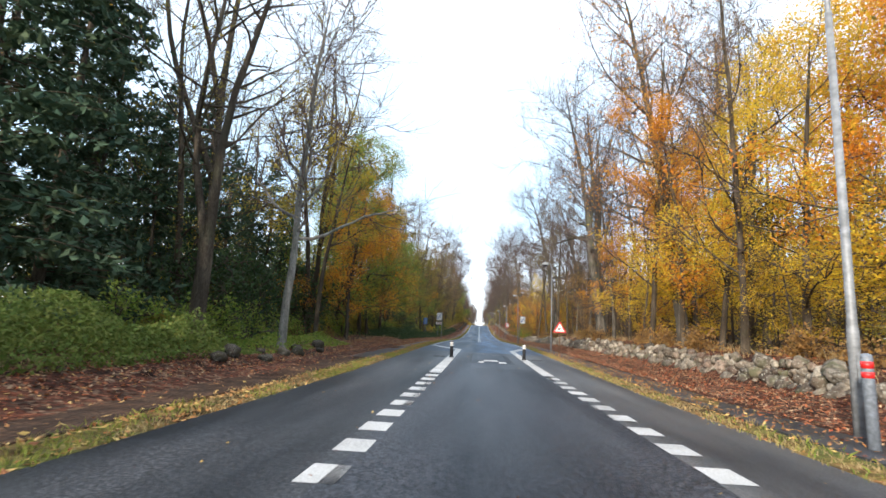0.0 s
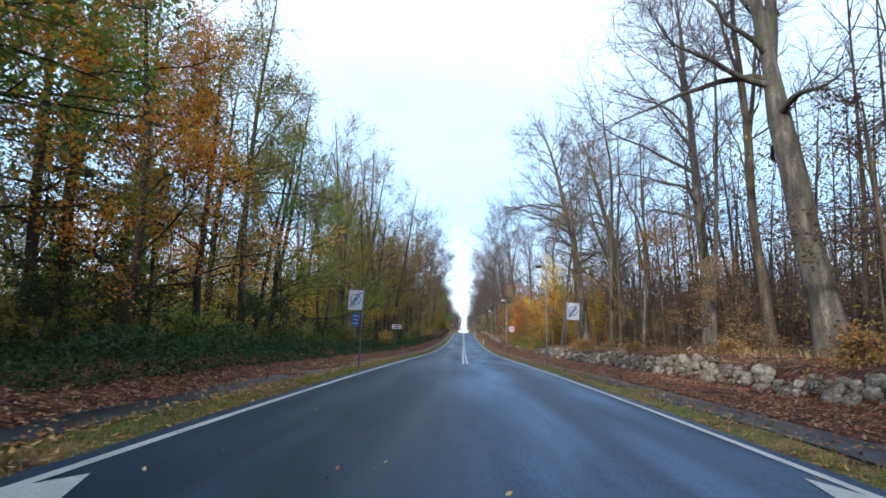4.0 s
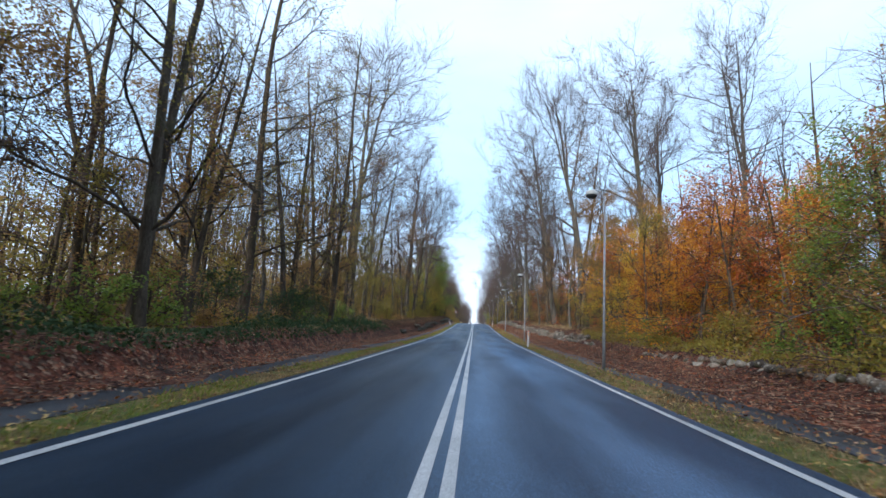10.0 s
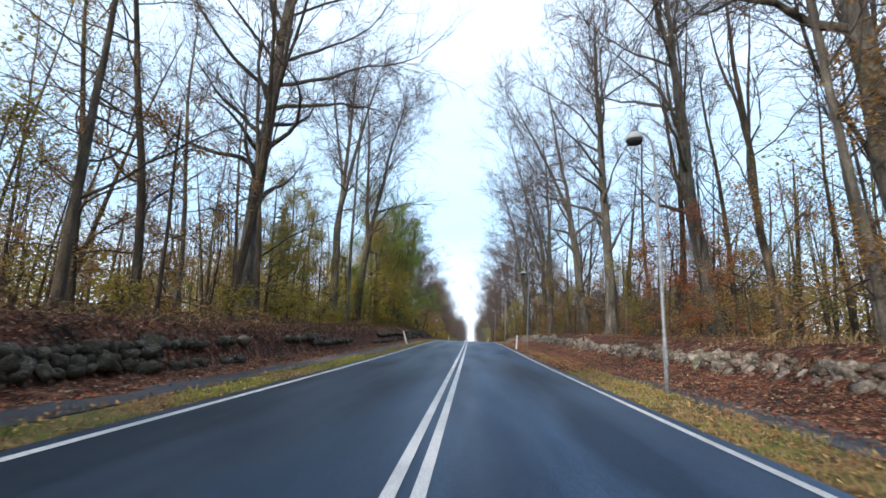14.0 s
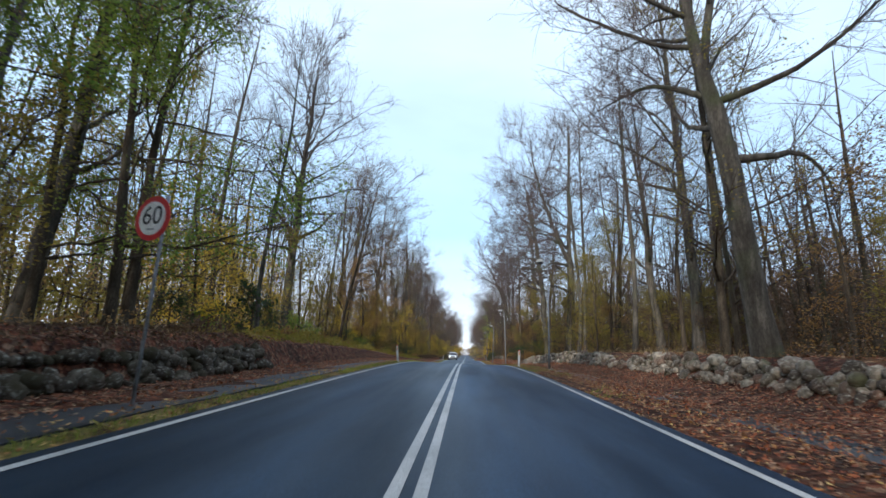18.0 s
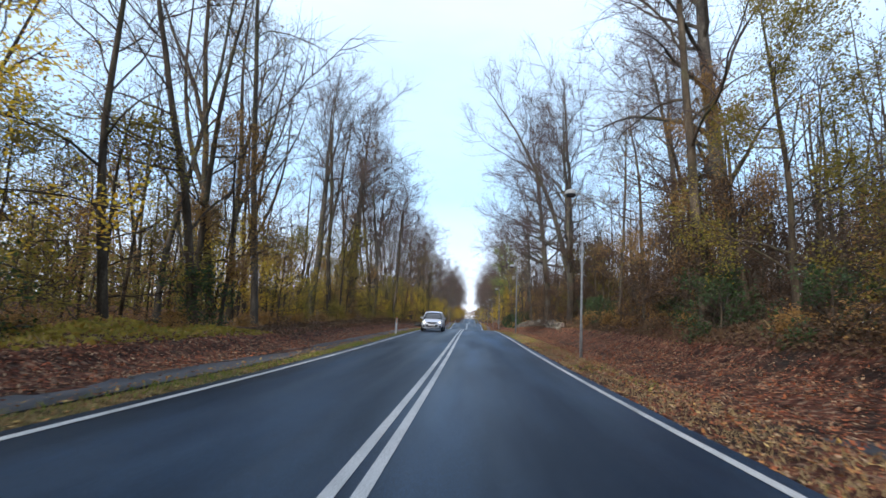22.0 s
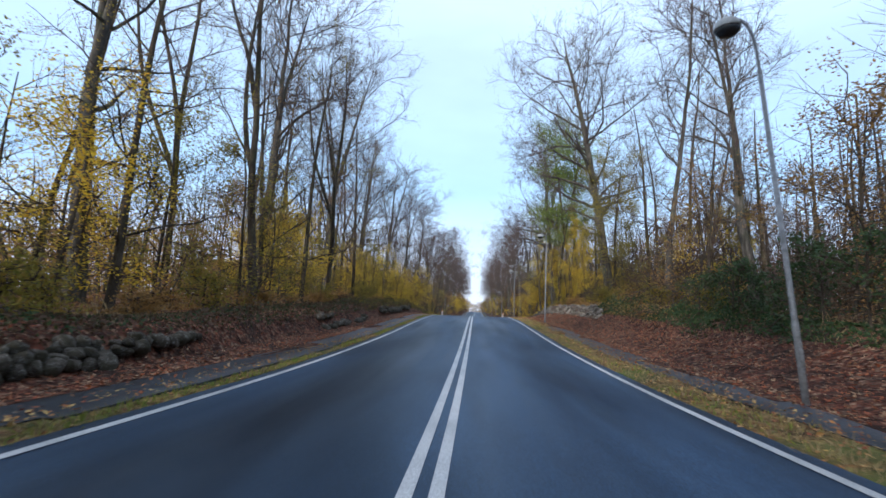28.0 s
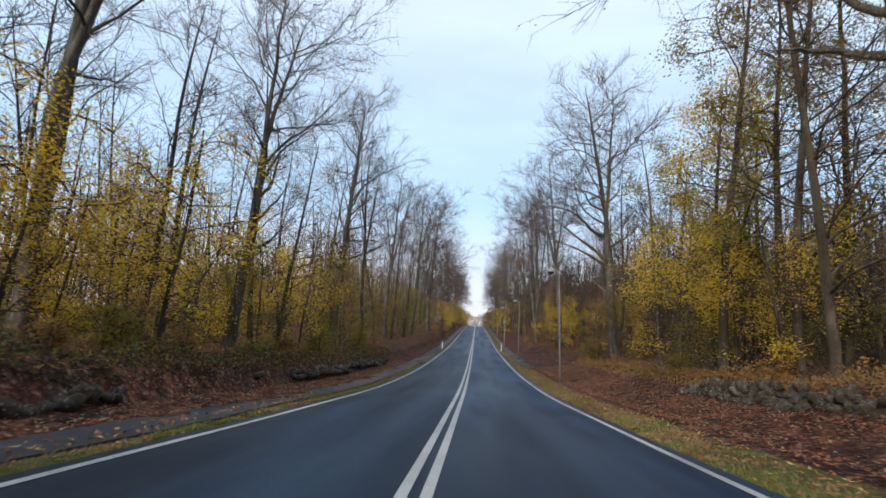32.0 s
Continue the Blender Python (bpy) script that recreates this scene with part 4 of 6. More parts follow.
def bundle_mesh(name, bundles):
    """One mesh out of tube bundles, each with its material."""
    me = bpy.data.meshes.new(name)
    V, F, M, n = [], [], [], 0
    mats = []
    for (v, f), mat in bundles:
        if mat not in mats:
            mats.append(mat)
            me.materials.append(mat)
        V.append(v)
        F.append(f + n)
        M.append(np.full(len(f), mats.index(mat)))
        n += len(v)
    V, F, M = np.concatenate(V), np.concatenate(F), np.concatenate(M)
    me.vertices.add(len(V))
    me.vertices.foreach_set("co", V.astype(np.float32).ravel())
    me.loops.add(F.size)
    me.loops.foreach_set("vertex_index", F.astype(np.int32).ravel())
    me.polygons.add(len(F))
    me.polygons.foreach_set("loop_start", np.arange(0, F.size, 4, dtype=np.int32))
    me.polygons.foreach_set("material_index", M.astype(np.int32))
    me.polygons.foreach_set("use_smooth", [True] * len(F))
    me.update(calc_edges=True)
    me.validate()
    return me


def beech(seed, label, height=25, r=0.42, lean=3.0, bow=1.0, forks=(), arms=(), first=0.24, limbs=32, droop=0.0, dense=1.15, leaf=None, keep=0, bark_mat=None, leaf_size=0.05):
    """A roadside beech. forks: height, degrees towards the road, bow, share of girth. arms: height, bearing from the road, length, rise, droop."""
    rng = np.random.default_rng(seed)
    bark_mat = bark_mat or BARK_BEECH
    e = thing("beech_tree", label, "tree", "roadside beeches")
    trunk = stem_line((0, 0), -0.6, height, lean, bow, rng, 13)
    f = np.linspace(0, 1, 13)
    rad = r * (1 - f) ** 0.7 * 0.95 + 0.018
    rad[0] *= 1.3
    if forks:
        rad = np.where(trunk[:, 2] > forks[0][0], rad * 0.72, rad)
    part("trunk", tube_mesh("trunk", [(trunk, rad, 14)], bark_mat), None, e)
    stems = [(trunk, rad, first)]
    for z, ang, bw, share in forks:
        p, _d = along(trunk, (z + 0.6) / (height + 0.6))
        top = height * rng.uniform(0.88, 0.99)
        st = stem_line((p[0], p[1]), z, top, ang, bw, rng, 11, rng.normal() * 0.06)
        rr = float(np.interp(z, trunk[:, 2], rad)) * share * (1 - np.linspace(0, 1, 11)) ** 0.75 + 0.015
        part("stem", tube_mesh("stem", [(st, rr, 10)], bark_mat), None, e)
        stems.append((st, rr, 0.12))
    starts = []
    for z, az, ln, rise, dr in arms:
        p, _d = along(trunk, (z + 0.6) / (height + 0.6))
        a = radians(180 + az)
        starts.append((p, (math.cos(a), math.sin(a), rise), ln, float(np.interp(z, trunk[:, 2], rad)) * 0.5, -dr))
    for i in range(limbs):
        st, sr, lo = stems[i % len(stems)]
        g = lo + (0.985 - lo) * ((i + rng.uniform(0, 0.95)) / limbs)
        p, d = along(st, g)
        az = rng.uniform(-180, 180) * 0.85
        a = radians(180 + az)
        swell = 0.45 + 0.75 * math.sin(math.pi * min(1.0, 0.12 + 0.85 * (g - lo) / (1 - lo)))
        ln = height * (0.27 if len(stems) == 1 else 0.23) * rng.uniform(0.7, 1.15) * swell * (1.1 if abs(az) < 70 else 0.95)
        starts.append((p, (math.cos(a), math.sin(a), rng.uniform(0.05, 0.6) + 0.75 * g - droop), ln, float(np.interp(g, np.linspace(0, 1, len(sr)), sr)) * 0.42, 0.045 - droop * 0.1))
    P, D, L, R1, lift = (np.array([q[k] for q in starts], float) for k in range(5))
    lines = bends(P, D, L, 10, rng, 0.17, 0.0)
    lines[:, :, 2] += lift[:, None] * np.linspace(0, 1, 11) ** 2 * L[:, None] * 4.5
    taper = np.minimum(R1, 0.16)[:, None] * np.linspace(1, 0.0, 11) ** 1.15 + 0.009
    for k in range(len(arms)):
        part("limb", bundle_mesh("limb", [(tube_bundle(lines[k:k + 1], taper[k:k + 1], 8), bark_mat)]), None, e)
    kb, fb, pb, db = offshoots(lines, np.maximum(3, (4 + 1.1 * L) * dense).astype(int), 0.15, (0.4, 1.05), rng)
    lb = L[kb] * rng.uniform(0.2, 0.48, len(kb)) * (1.3 - 0.7 * fb) + 0.6
    branch = bends(pb, db, lb, 5, rng, 0.2, 0.05)
    kt, ft, pt, dt = offshoots(branch, (4 + 2.2 * lb).astype(int), 0.1, (0.35, 0.95), rng)
    twig = bends(pt, dt, rng.uniform(0.5, 1.5, len(kt)), 2, rng, 0.22, 0.04)
    ks, fs, ps, ds = offshoots(twig, np.full(len(twig), 1), 0.15, (0.4, 0.95), rng)
    spray = bends(ps, ds, rng.uniform(0.3, 0.8, len(ks)), 1, rng, 0.1, 0.0)
    c = part("crown", bundle_mesh("crown", [(tube_bundle(lines[len(arms):], taper[len(arms):], 6), bark_mat), (tube_bundle(branch, np.linspace(0.02, 0.006, 6), 4), TWIG),
                                            (tube_bundle(twig, np.array([0.0085, 0.0065, 0.003]), 3), TWIG), (tube_bundle(spray, np.array([0.006, 0.003]), 3), TWIG)]), None, e, "crown of fine bare twigs")
    c["kind"] = "stuff"
    if leaf:
        k, f, spots, d = offshoots(twig, np.full(len(twig), keep), 0.1, (0.3, 0.9), rng)
        c = part("leaves", leaf_mesh("leaves", spots + rng.normal(size=spots.shape) * 0.14, leaf_size, LEAF[leaf], rng, 0.4), None, e, leaf + " autumn leaves")
        c["kind"] = "stuff"
    return e


BEECH = [
    beech(11, "tall bare beech with smooth grey trunk on the bank", 26, 0.40, 1.5, 0.6),
    beech(12, "tall forked bare beech with rising grey limbs", 26, 0.40, 1.0, 0.5, forks=((9.5, 9, 0.5, 0.8), (12, -8, 0, 0.65))),
    beech(13, "old bare beech with long low limbs over the verge", 23, 0.42, 4.0, 1.0, forks=((11, -7, 0, 0.75),), arms=((7.5, 10, 7.5, 0.3, 0.0), (9.5, -25, 8.0, 0.4, 0.02), (12, 15, 7.5, 0.4, 0.0)), droop=0.2),
    beech(14, "tall bare beech still holding scattered brown leaves", 25, 0.38, 1.5, 0.5, forks=((13, 8, 0.3, 0.7),), leaf="brown", keep=1),
]
SLIM = [
    tree_kind("forest_tree", "slender dark forest tree, nearly bare", "tree", "forest trees", 21, BARK_DARK, height=19, r0=0.17, first=0.30, limbs=15, subs=6, twigs=6, spread=1.05, limb_len=0.32),
    tree_kind("forest_tree", "slender dark forked forest tree, nearly bare", "tree", "forest trees", 22, BARK_DARK, height=21, r0=0.20, first=0.32, limbs=16, subs=6, twigs=6, fork=True, spread=1.0, limb_len=0.3),
    tree_kind("leafy_forest_tree", "slender forest tree with olive yellow leaves on low twigs", "tree", "forest trees", 23, BARK_DARK, leaf="olive", leaf_size=0.045, height=17, r0=0.15, first=0.12, limbs=17, subs=5, twigs=4, keep_leaves=11, limb_len=0.34, scatter=0.18, spread=1.1, upward=0.03),
    tree_kind("leafy_forest_tree", "slender slanting forest tree with brown leaves", "tree", "forest trees", 24, BARK_DARK, leaf="brown", leaf_size=0.045, height=18, r0=0.16, first=0.2, limbs=16, subs=5, twigs=4, lean=0.1, keep_leaves=11, limb_len=0.32, scatter=0.18, spread=1.05, upward=0.03),
    tree_kind("forest_tree", "slender pale grey forest tree, bare", "tree", "forest trees", 25, BARK_BEECH, height=20, r0=0.15, first=0.35, limbs=15, subs=6, twigs=6, spread=0.9, limb_len=0.3),
]


def sapling(leaf, label, seed, height=6.0, n=13, keep=36, size=0.046):
    return tree_kind(YOUNG[leaf][0], label, "young tree", "undergrowth along the road", seed, BARK_DARK, leaf=leaf, leaf_size=size, leaf_flat=0.6, height=height, r0=0.045,
                     first=0.05, limbs=n, subs=5, twigs=2, spread=1.35, twig_len=0.7, keep_leaves=keep, upward=-0.01, limb_len=0.46, scatter=0.17)


YOUNG = {"yellow": ("young_maple", "maple"), "orange": ("young_maple", "maple"), "red": ("beech_sapling", "beech"), "brown": ("beech_sapling", "beech"), "dusk": ("beech_sapling", "beech"), "green": ("hazel", "hazel"), "olive": ("hazel", "hazel")}
SAPLING = {k: sapling(k, f"young {YOUNG[k][1]} thick with {w} autumn leaves", 31 + i) for i, (k, w) in enumerate(
    (("yellow", "yellow"), ("orange", "orange"), ("red", "rust red"), ("green", "green"), ("olive", "olive yellow"), ("brown", "brown"), ("dusk", "withered brown")))}
LEAFY = {k: tree_kind("autumn_tree", f"broad tree full of {w} autumn leaves", "tree", "leafy autumn trees", 51 + i, BARK_DARK, leaf=k, leaf_size=0.058, height=14, r0=0.16,
                      first=0.16, limbs=18, subs=6, twigs=4, spread=1.2, twig_len=0.9, keep_leaves=42, upward=0.02, limb_len=0.4, scatter=0.26)
         for i, (k, w) in enumerate((("yellow", "golden yellow"), ("orange", "orange"), ("green", "fading green"), ("olive", "olive yellow"), ("brown", "golden brown")))}

LEAFY["tall"] = tree_kind("tall_green_tree", "tall slender tree with green leaves high in its crown", "tree", "leafy autumn trees", 59, BARK_DARK, leaf="green", leaf_size=0.085, height=21, r0=0.19,
                          first=0.36, limbs=24, subs=6, twigs=4, spread=1.2, twig_len=0.9, keep_leaves=16, upward=0.02, limb_len=0.26, scatter=0.3)
LEAFY["high"] = tree_kind("high_crowned_tree", "dark trunk under a high crown of yellow leaves", "tree", "leafy autumn trees", 60, BARK_DARK, leaf="gold", leaf_size=0.062, height=15, r0=0.17,
                          first=0.42, limbs=18, subs=6, twigs=4, spread=1.3, twig_len=0.9, keep_leaves=24, upward=0.0, limb_len=0.42, scatter=0.26)


def shrub(leaf, label, seed, size=0.052, height=1.5, name="bramble_bush"):
    return tree_kind(name, label, "bush", "bushes on the bank", seed, BARK_DARK, leaf=leaf, leaf_size=size, leaf_flat=0.3, height=height, r0=0.02, first=0.02, limbs=14, subs=4, twigs=2,
                     spread=1.5, twig_len=0.4, keep_leaves=16, upward=0.02, limb_len=0.75, scatter=0.12)


SHRUB = {"green": shrub("green", "low green bramble thicket on the bank", 71), "dark": shrub("dark", "dark evergreen bush at the forest edge", 72, 0.055, 2.2, "evergreen_bush"),
         "olive": shrub("olive", "yellowing bramble bush on the bank", 73), "brown": shrub("brown", "withered brown bracken clump", 74, 0.05, 1.0, "bracken_clump")}


def conifer(seed, height):
    rng = np.random.default_rng(seed)
    e = thing("fir_tree", "tall dark green fir with drooping boughs", "tree", "firs")
    part("trunk", tube_mesh("trunk", [(bend((0, 0, -0.4), (0, 0, 1), height, 8, rng, 0.01, 0), np.linspace(0.19, 0.02, 9), 8)], BARK_DARK), None, e)
    boughs, spots = [], []
    for i in range(130):
        f = 0.06 + 0.93 * (i / 130)
        a = rng.uniform(0, 2 * math.pi)
        ln = (1 - f) ** 0.8 * 3.4 * rng.uniform(0.75, 1.15) + 0.25
        b = bend((0, 0, f * height), (math.cos(a), math.sin(a), 0.12), ln, 4, rng, 0.05, -0.10)
        boughs.append((b, np.linspace(0.025, 0.006, 5), 3))
        for _ in range(int(10 + 16 * ln)):
            c, d = along(b, rng.uniform(0.1, 1.0))
            spots.append(c + rng.normal(size=3) * np.array([0.16, 0.16, 0.10]) - np.array([0, 0, 0.10]))
    c = part("bough", tube_mesh("bough", boughs, BARK_DARK), None, e)
    c["kind"] = "stuff"
    c = part("needles", leaf_mesh("needles", spots, 0.14, LEAF["needle"], rng, 0.3), None, e, "dark green needle sprays")
    c["kind"] = "stuff"
    return e


FIR = conifer(81, 15.0)

# the big trees along the road, each as it grows: x, y and its build
GREY = "tall bare beech with grey trunk leaning to the road"
TWIN = "bare beech forking into two tall grey stems"
OLD = "old bare beech with long limbs over the road verge"
STATELY = [
    (11.3, 30.0, beech(201, "tall beech with orange leaves leaning to the road", 22, 0.34, 3.0, 2.2, leaf="orange", keep=3, leaf_size=0.06)),
    (10.9, 47.5, beech(202, TWIN, 24, 0.46, 4.0, 1.8, forks=((9.5, -5, 1.5, 0.85),), arms=((9.0, -20, 6.0, 0.8, 0.0), (12.0, 160, 5.0, 0.9, 0.0)), first=0.28)),
    (12.4, 84.1, beech(203, OLD, 23, 0.46, 5.2, 2.2, arms=((12.4, 5, 9.5, 0.25, 0.09), (13.6, 20, 9.5, 0.35, 0.09), (14.6, -25, 8.5, 0.4, 0.05), (10.5, -30, 6.5, 0.3, 0.06), (9.5, 160, 5.0, 0.4, 0.0)), first=0.36, droop=0.25)),
    (17.1, 88.0, beech(204, "tall beech with withered brown leaves in its crown", 24, 0.46, 2.0, 3.2, leaf="brown", keep=2)),
    (25.5, 145.5, beech(205, TWIN, 30, 0.42, 0.5, 0.5, forks=((14.5, 9, 0.0, 0.85),), first=0.36)),
    (12.9, 157.0, beech(206, "tall bare beech spreading like a fan above a long trunk", 30, 0.46, 4.0, 1.8, forks=((14.0, 13, 0.0, 0.6), (15.5, -9, 0.0, 0.6), (17.0, 3, 0.3, 0.6)), arms=((11.5, 10, 7.0, 0.7, 0.14), (13.0, 150, 6.0, 0.7, 0.0)), first=0.36)),
    (11.3, 167.4, beech(208, GREY, 28, 0.36, 4.5, 1.3, arms=((8.0, 15, 5.5, 0.5, 0.0), (11, -20, 6.5, 0.6, 0.0), (14, 25, 7, 0.6, 0.0)), first=0.28, leaf="olive", keep=1)),
    (11.1, 204.1, beech(211, OLD, 25, 0.44, 4.0, 1.5, forks=((11.0, 20, 1.5, 0.7),), arms=((9.5, 165, 5.0, 0.7, 0.0), (13, -20, 7.0, 0.4, 0.0)), first=0.3)),
    (10.0, 217.0, beech(212, TWIN, 26, 0.38, 1.6, 0.5, forks=((6.8, 15, 0.2, 0.72),), arms=((10.0, 175, 5.0, 0.5, 0.0), (12, 10, 6.0, 0.5, 0.0)), first=0.28)),
    (9.7, 236.5, beech(213, "pale grey beech leaning well over the bank", 25, 0.40, 6.0, 2.3, forks=((9.6, -7, 0.0, 0.6),), arms=((6.3, 175, 6.0, 0.05, 0.0), (8.3, 170, 6.5, 0.12, 0.0), (11.5, 10, 7.5, 0.3, 0.03), (10.4, -15, 7.0, 0.4, 0.03)), first=0.3)),
    (10.1, 270.1, beech(216, OLD, 24, 0.44, 0.6, 0.2, forks=((8.9, 27, -2.5, 0.75),), arms=((10.5, 10, 8.5, 0.25, 0.02), (11.6, -15, 9.0, 0.25, 0.02), (8.6, 30, 7.0, 0.4, 0.02), (12.5, 25, 8.0, 0.4, 0.0), (6.0, 15, 4.0, 0.2, 0.0)), first=0.3, droop=0.15, dense=1.25, leaf="brown", keep=1, leaf_size=0.035)),
    (10.5, 283.8, beech(217, OLD, 23, 0.40, 3.4, 2.0, arms=((8.0, 10, 6.5, 0.1, 0.03), (9.3, -20, 7.5, 0.15, 0.03), (10.6, 20, 8.0, 0.15, 0.04), (12.0, 0, 8.0, 0.3, 0.04), (8.2, 170, 6.0, 0.2, 0.0), (10.5, 160, 6.5, 0.5, 0.0)), first=0.36, droop=0.3)),
    (10.7, 332.8, beech(221, "twin-stemmed bare beech, one stem bent to the road", 26, 0.40, 1.2, 0.6, forks=((2.2, 5.0, 6.5, 0.85),), arms=((13.0, 10, 6.0, 0.4, 0.0), (5.0, 170, 6.5, 0.6, -0.02)), first=0.3)),
    (10.5, 347.4, beech(222, OLD, 25, 0.42, 3.0, 1.0, arms=((7.8, 10, 5.5, 0.2, 0.02), (9.5, -25, 7.5, 0.3, 0.03), (10.5, 10, 8.5, 0.3, 0.03), (11.5, 30, 8.0, 0.35, 0.02), (12.5, -5, 8.5, 0.4, 0.02), (7.4, 170, 4.5, 0.3, 0.0), (10.0, 165, 5.0, 0.7, 0.0)), first=0.3, limbs=38, droop=0.15)),
    (11.9, 415.5, beech(223, OLD, 24, 0.42, 6.2, 1.8, arms=((8.5, 10, 6.0, 0.3, 0.0), (10.0, -20, 7.5, 0.3, 0.02), (11.5, 15, 8.0, 0.4, 0.02), (13.5, 0, 7.0, 0.5, 0.0), (9.0, 165, 5.5, 0.5, 0.0)), first=0.3, droop=0.1, leaf="olive", keep=1)),
    (11.0, 442.1, beech(224, OLD, 26, 0.42, 1.8, 1.2, forks=((11.5, -6, 0.0, 0.7),), arms=((9.5, 10, 8.0, 0.6, 0.03), (11.0, -20, 8.5, 0.5, 0.03), (13.0, 10, 7.0, 0.5, 0.02)), first=0.3, leaf="brown", keep=1)),
    (-6.47, 16.44, beech(243, "slender pale tree with one long bough over the road", 12, 0.135, 0.3, 0.5, arms=((3.7, 8, 5.4, 0.3, -0.02), (4.4, -150, 3.2, 0.5, 0.0)), first=0.34, limbs=16, bark_mat=BARK_PALE, leaf="gold", keep=1, leaf_size=0.04)),
    (-11.7, 146.1, beech(231, TWIN, 27, 0.42, 0.0, 0.3, forks=((13.0, 10, 0.0, 0.85),), arms=((8.6, 170, 6.5, 0.9, 0.0), (12.0, 10, 7.0, 0.5, 0.0)), first=0.42)),
    (-10.9, 205.3, beech(234, TWIN, 26, 0.36, 4.0, 2.2, forks=((8.6, -4, 0.0, 0.7),), arms=((11.5, 5, 6.5, 0.5, 0.06), (9.4, -20, 5.0, 0.5, 0.0)), bark_mat=BARK_DARK, first=0.3)),
]
EAST = [
    (12.2, 181.0, 3, 1.05), (9.7, 190.4, 0, 0.92), (14.0, 251.2, 0, 0.92), (13.0, 254.0, 3, 0.75), (12.0, 305.0, 0, 1.0), (19.0, 326.6, 3, 1.0), (9.5, 328.0, 0, 0.75), (21.5, 156.3, 0, 1.0),
    (26.0, 122.0, 0, 0.8), (14.5, 139.0, 3, 0.9), (11.0, 375.0, 0, 0.9), (13.4, 396.0, 3, 0.68), (11.0, 470.0, 2, 0.95), (18.0, 38.0, 0, 0.9), (14.0, 62.0, 0, 0.9),
    (11.5, 500.0, 1, 0.95), (12, 530, 0, 1)]
WEST = [
    (-10.8, 180.0, 0, 1.05), (-11.4, 198.9, 1, 1.0), (-13.0, 275.0, 3, 0.85), (-12.5, 291.4, 1, 0.85), (-12.8, 325.0, 3, 0.85), (-11.7, 335.4, 0, 0.85), (-15.8, 347.5, 3, 0.85),
    (-12.9, 353.1, 1, 0.85), (-13.4, 417.1, 1, 0.9), (-15.3, 437.9, 0, 0.85), (-12.9, 444.6, 1, 0.85), (-12.3, 456.6, 3, 0.85), (-12.8, 370.0, 0, 0.85),
    (-13.5, 388.0, 1, 0.85), (-12.5, 400.0, 3, 0.85), (-12.0, 475.0, 0, 0.85), (-12.0, 500.0, 1, 0.85), (-13.0, 235.0, 3, 0.8), (-12.0, 255.0, 0, 0.85), (-14, 162, 3, 0.85)]
HEROES = EAST + WEST
HEROES += [(sd * (10.5 + 1.5 * math.sin(v)), v, int(v) % 4, 0.95) for sd in (-1, 1) for v in range(515, 730, 17) if not (sd > 0 and v == 532)]
rng = np.random.default_rng(3)
for x, y, tree in STATELY:
    plant(tree, x, y, 1.0, 0 if x > 0 else 180)
for x, y, k, s in HEROES:
    plant(BEECH[k], x, y, s, float(rng.uniform(-25, 25)) + (180 if x < 0 else 0), lean=float(rng.uniform(-2, 1.5)))
HEROES += [(x, y, 0, 1) for x, y, tree in STATELY]
OPEN_EAST = [(416, 470, 0.6), (86, 142, 0.0), (286, 346, 0.25), (346, 398, 0.45), (218, 286, 0.55)]  # stretches with few tall trees: share that grows there


def tall_share(side, y):
    if side < 0:
        return 0.45 if y < 56 else (0.6 if 186 < y < 242 else 1.0)
    return next((share for a, b, share in OPEN_EAST if a <= y < b), 1.0)


for side in (-1, 1):
    y = 15.0
    while y < 720:
        x = side * (8.9 + 10 * float(rng.uniform(0, 1)) ** 1.4)
        if rng.random() < tall_share(side, y) and all((x - h[0]) ** 2 + (y - h[1]) ** 2 > 5 for h in HEROES):
            k = int(rng.integers(0, 5))
            plant(SLIM[k], x, y, float(rng.uniform(0.75, 1.15)), float(rng.uniform(0, 360)), lean=float(rng.uniform(-3, 3)))
        y += float(rng.uniform(1.6, 4.2)) * (1 if y < 460 else 2.6) * ((1.1 if y < 145 else 0.95) if side < 0 else (0.8 if 245 < y < 310 else 1.05))
ZONES = [  # side, from, to, metres between, colours
    (1, 8, 42, 1.7, "yellow yellow orange yellow olive"), (1, 45, 78, 4.5, "dusk brown dusk"), (1, 88, 135, 0.95, "red orange orange yellow red olive"), (1, 135, 190, 2.6, "olive brown red brown"),
    (1, 190, 250, 4.0, "dusk brown olive"), (1, 250, 286, 2.0, "brown olive dusk olive"), (1, 286, 345, 1.2, "dusk brown dusk dusk olive"), (1, 345, 400, 2.4, "dusk dusk brown"), (1, 400, 470, 4.5, "yellow olive dusk"), (1, 470, 520, 4.0, "brown yellow"),
    (-1, 20, 50, 2.6, "olive green yellow"), (-1, 50, 90, 2.0, "olive green olive yellow"), (-1, 90, 130, 1.8, "brown dusk olive brown"), (-1, 130, 190, 2.2, "olive brown brown olive"), (-1, 190, 225, 1.6, "yellow olive green olive"),
    (-1, 225, 300, 2.1, "olive brown olive yellow"), (-1, 300, 370, 1.6, "olive yellow brown olive"), (-1, 370, 470, 1.5, "yellow olive brown yellow olive"), (-1, 470, 520, 4.0, "brown olive"),
]
for side, a, b, gap, cols in ZONES:
    y = a
    cols = cols.split()
    while y < b:
        x = side * float(rng.uniform(9.4, 16.5))
        plant(SAPLING[cols[int(rng.integers(0, len(cols)))]], x, y, float(rng.uniform(0.6, 1.35)), float(rng.uniform(0, 360)))
        y += gap * float(rng.uniform(0.6, 1.4))
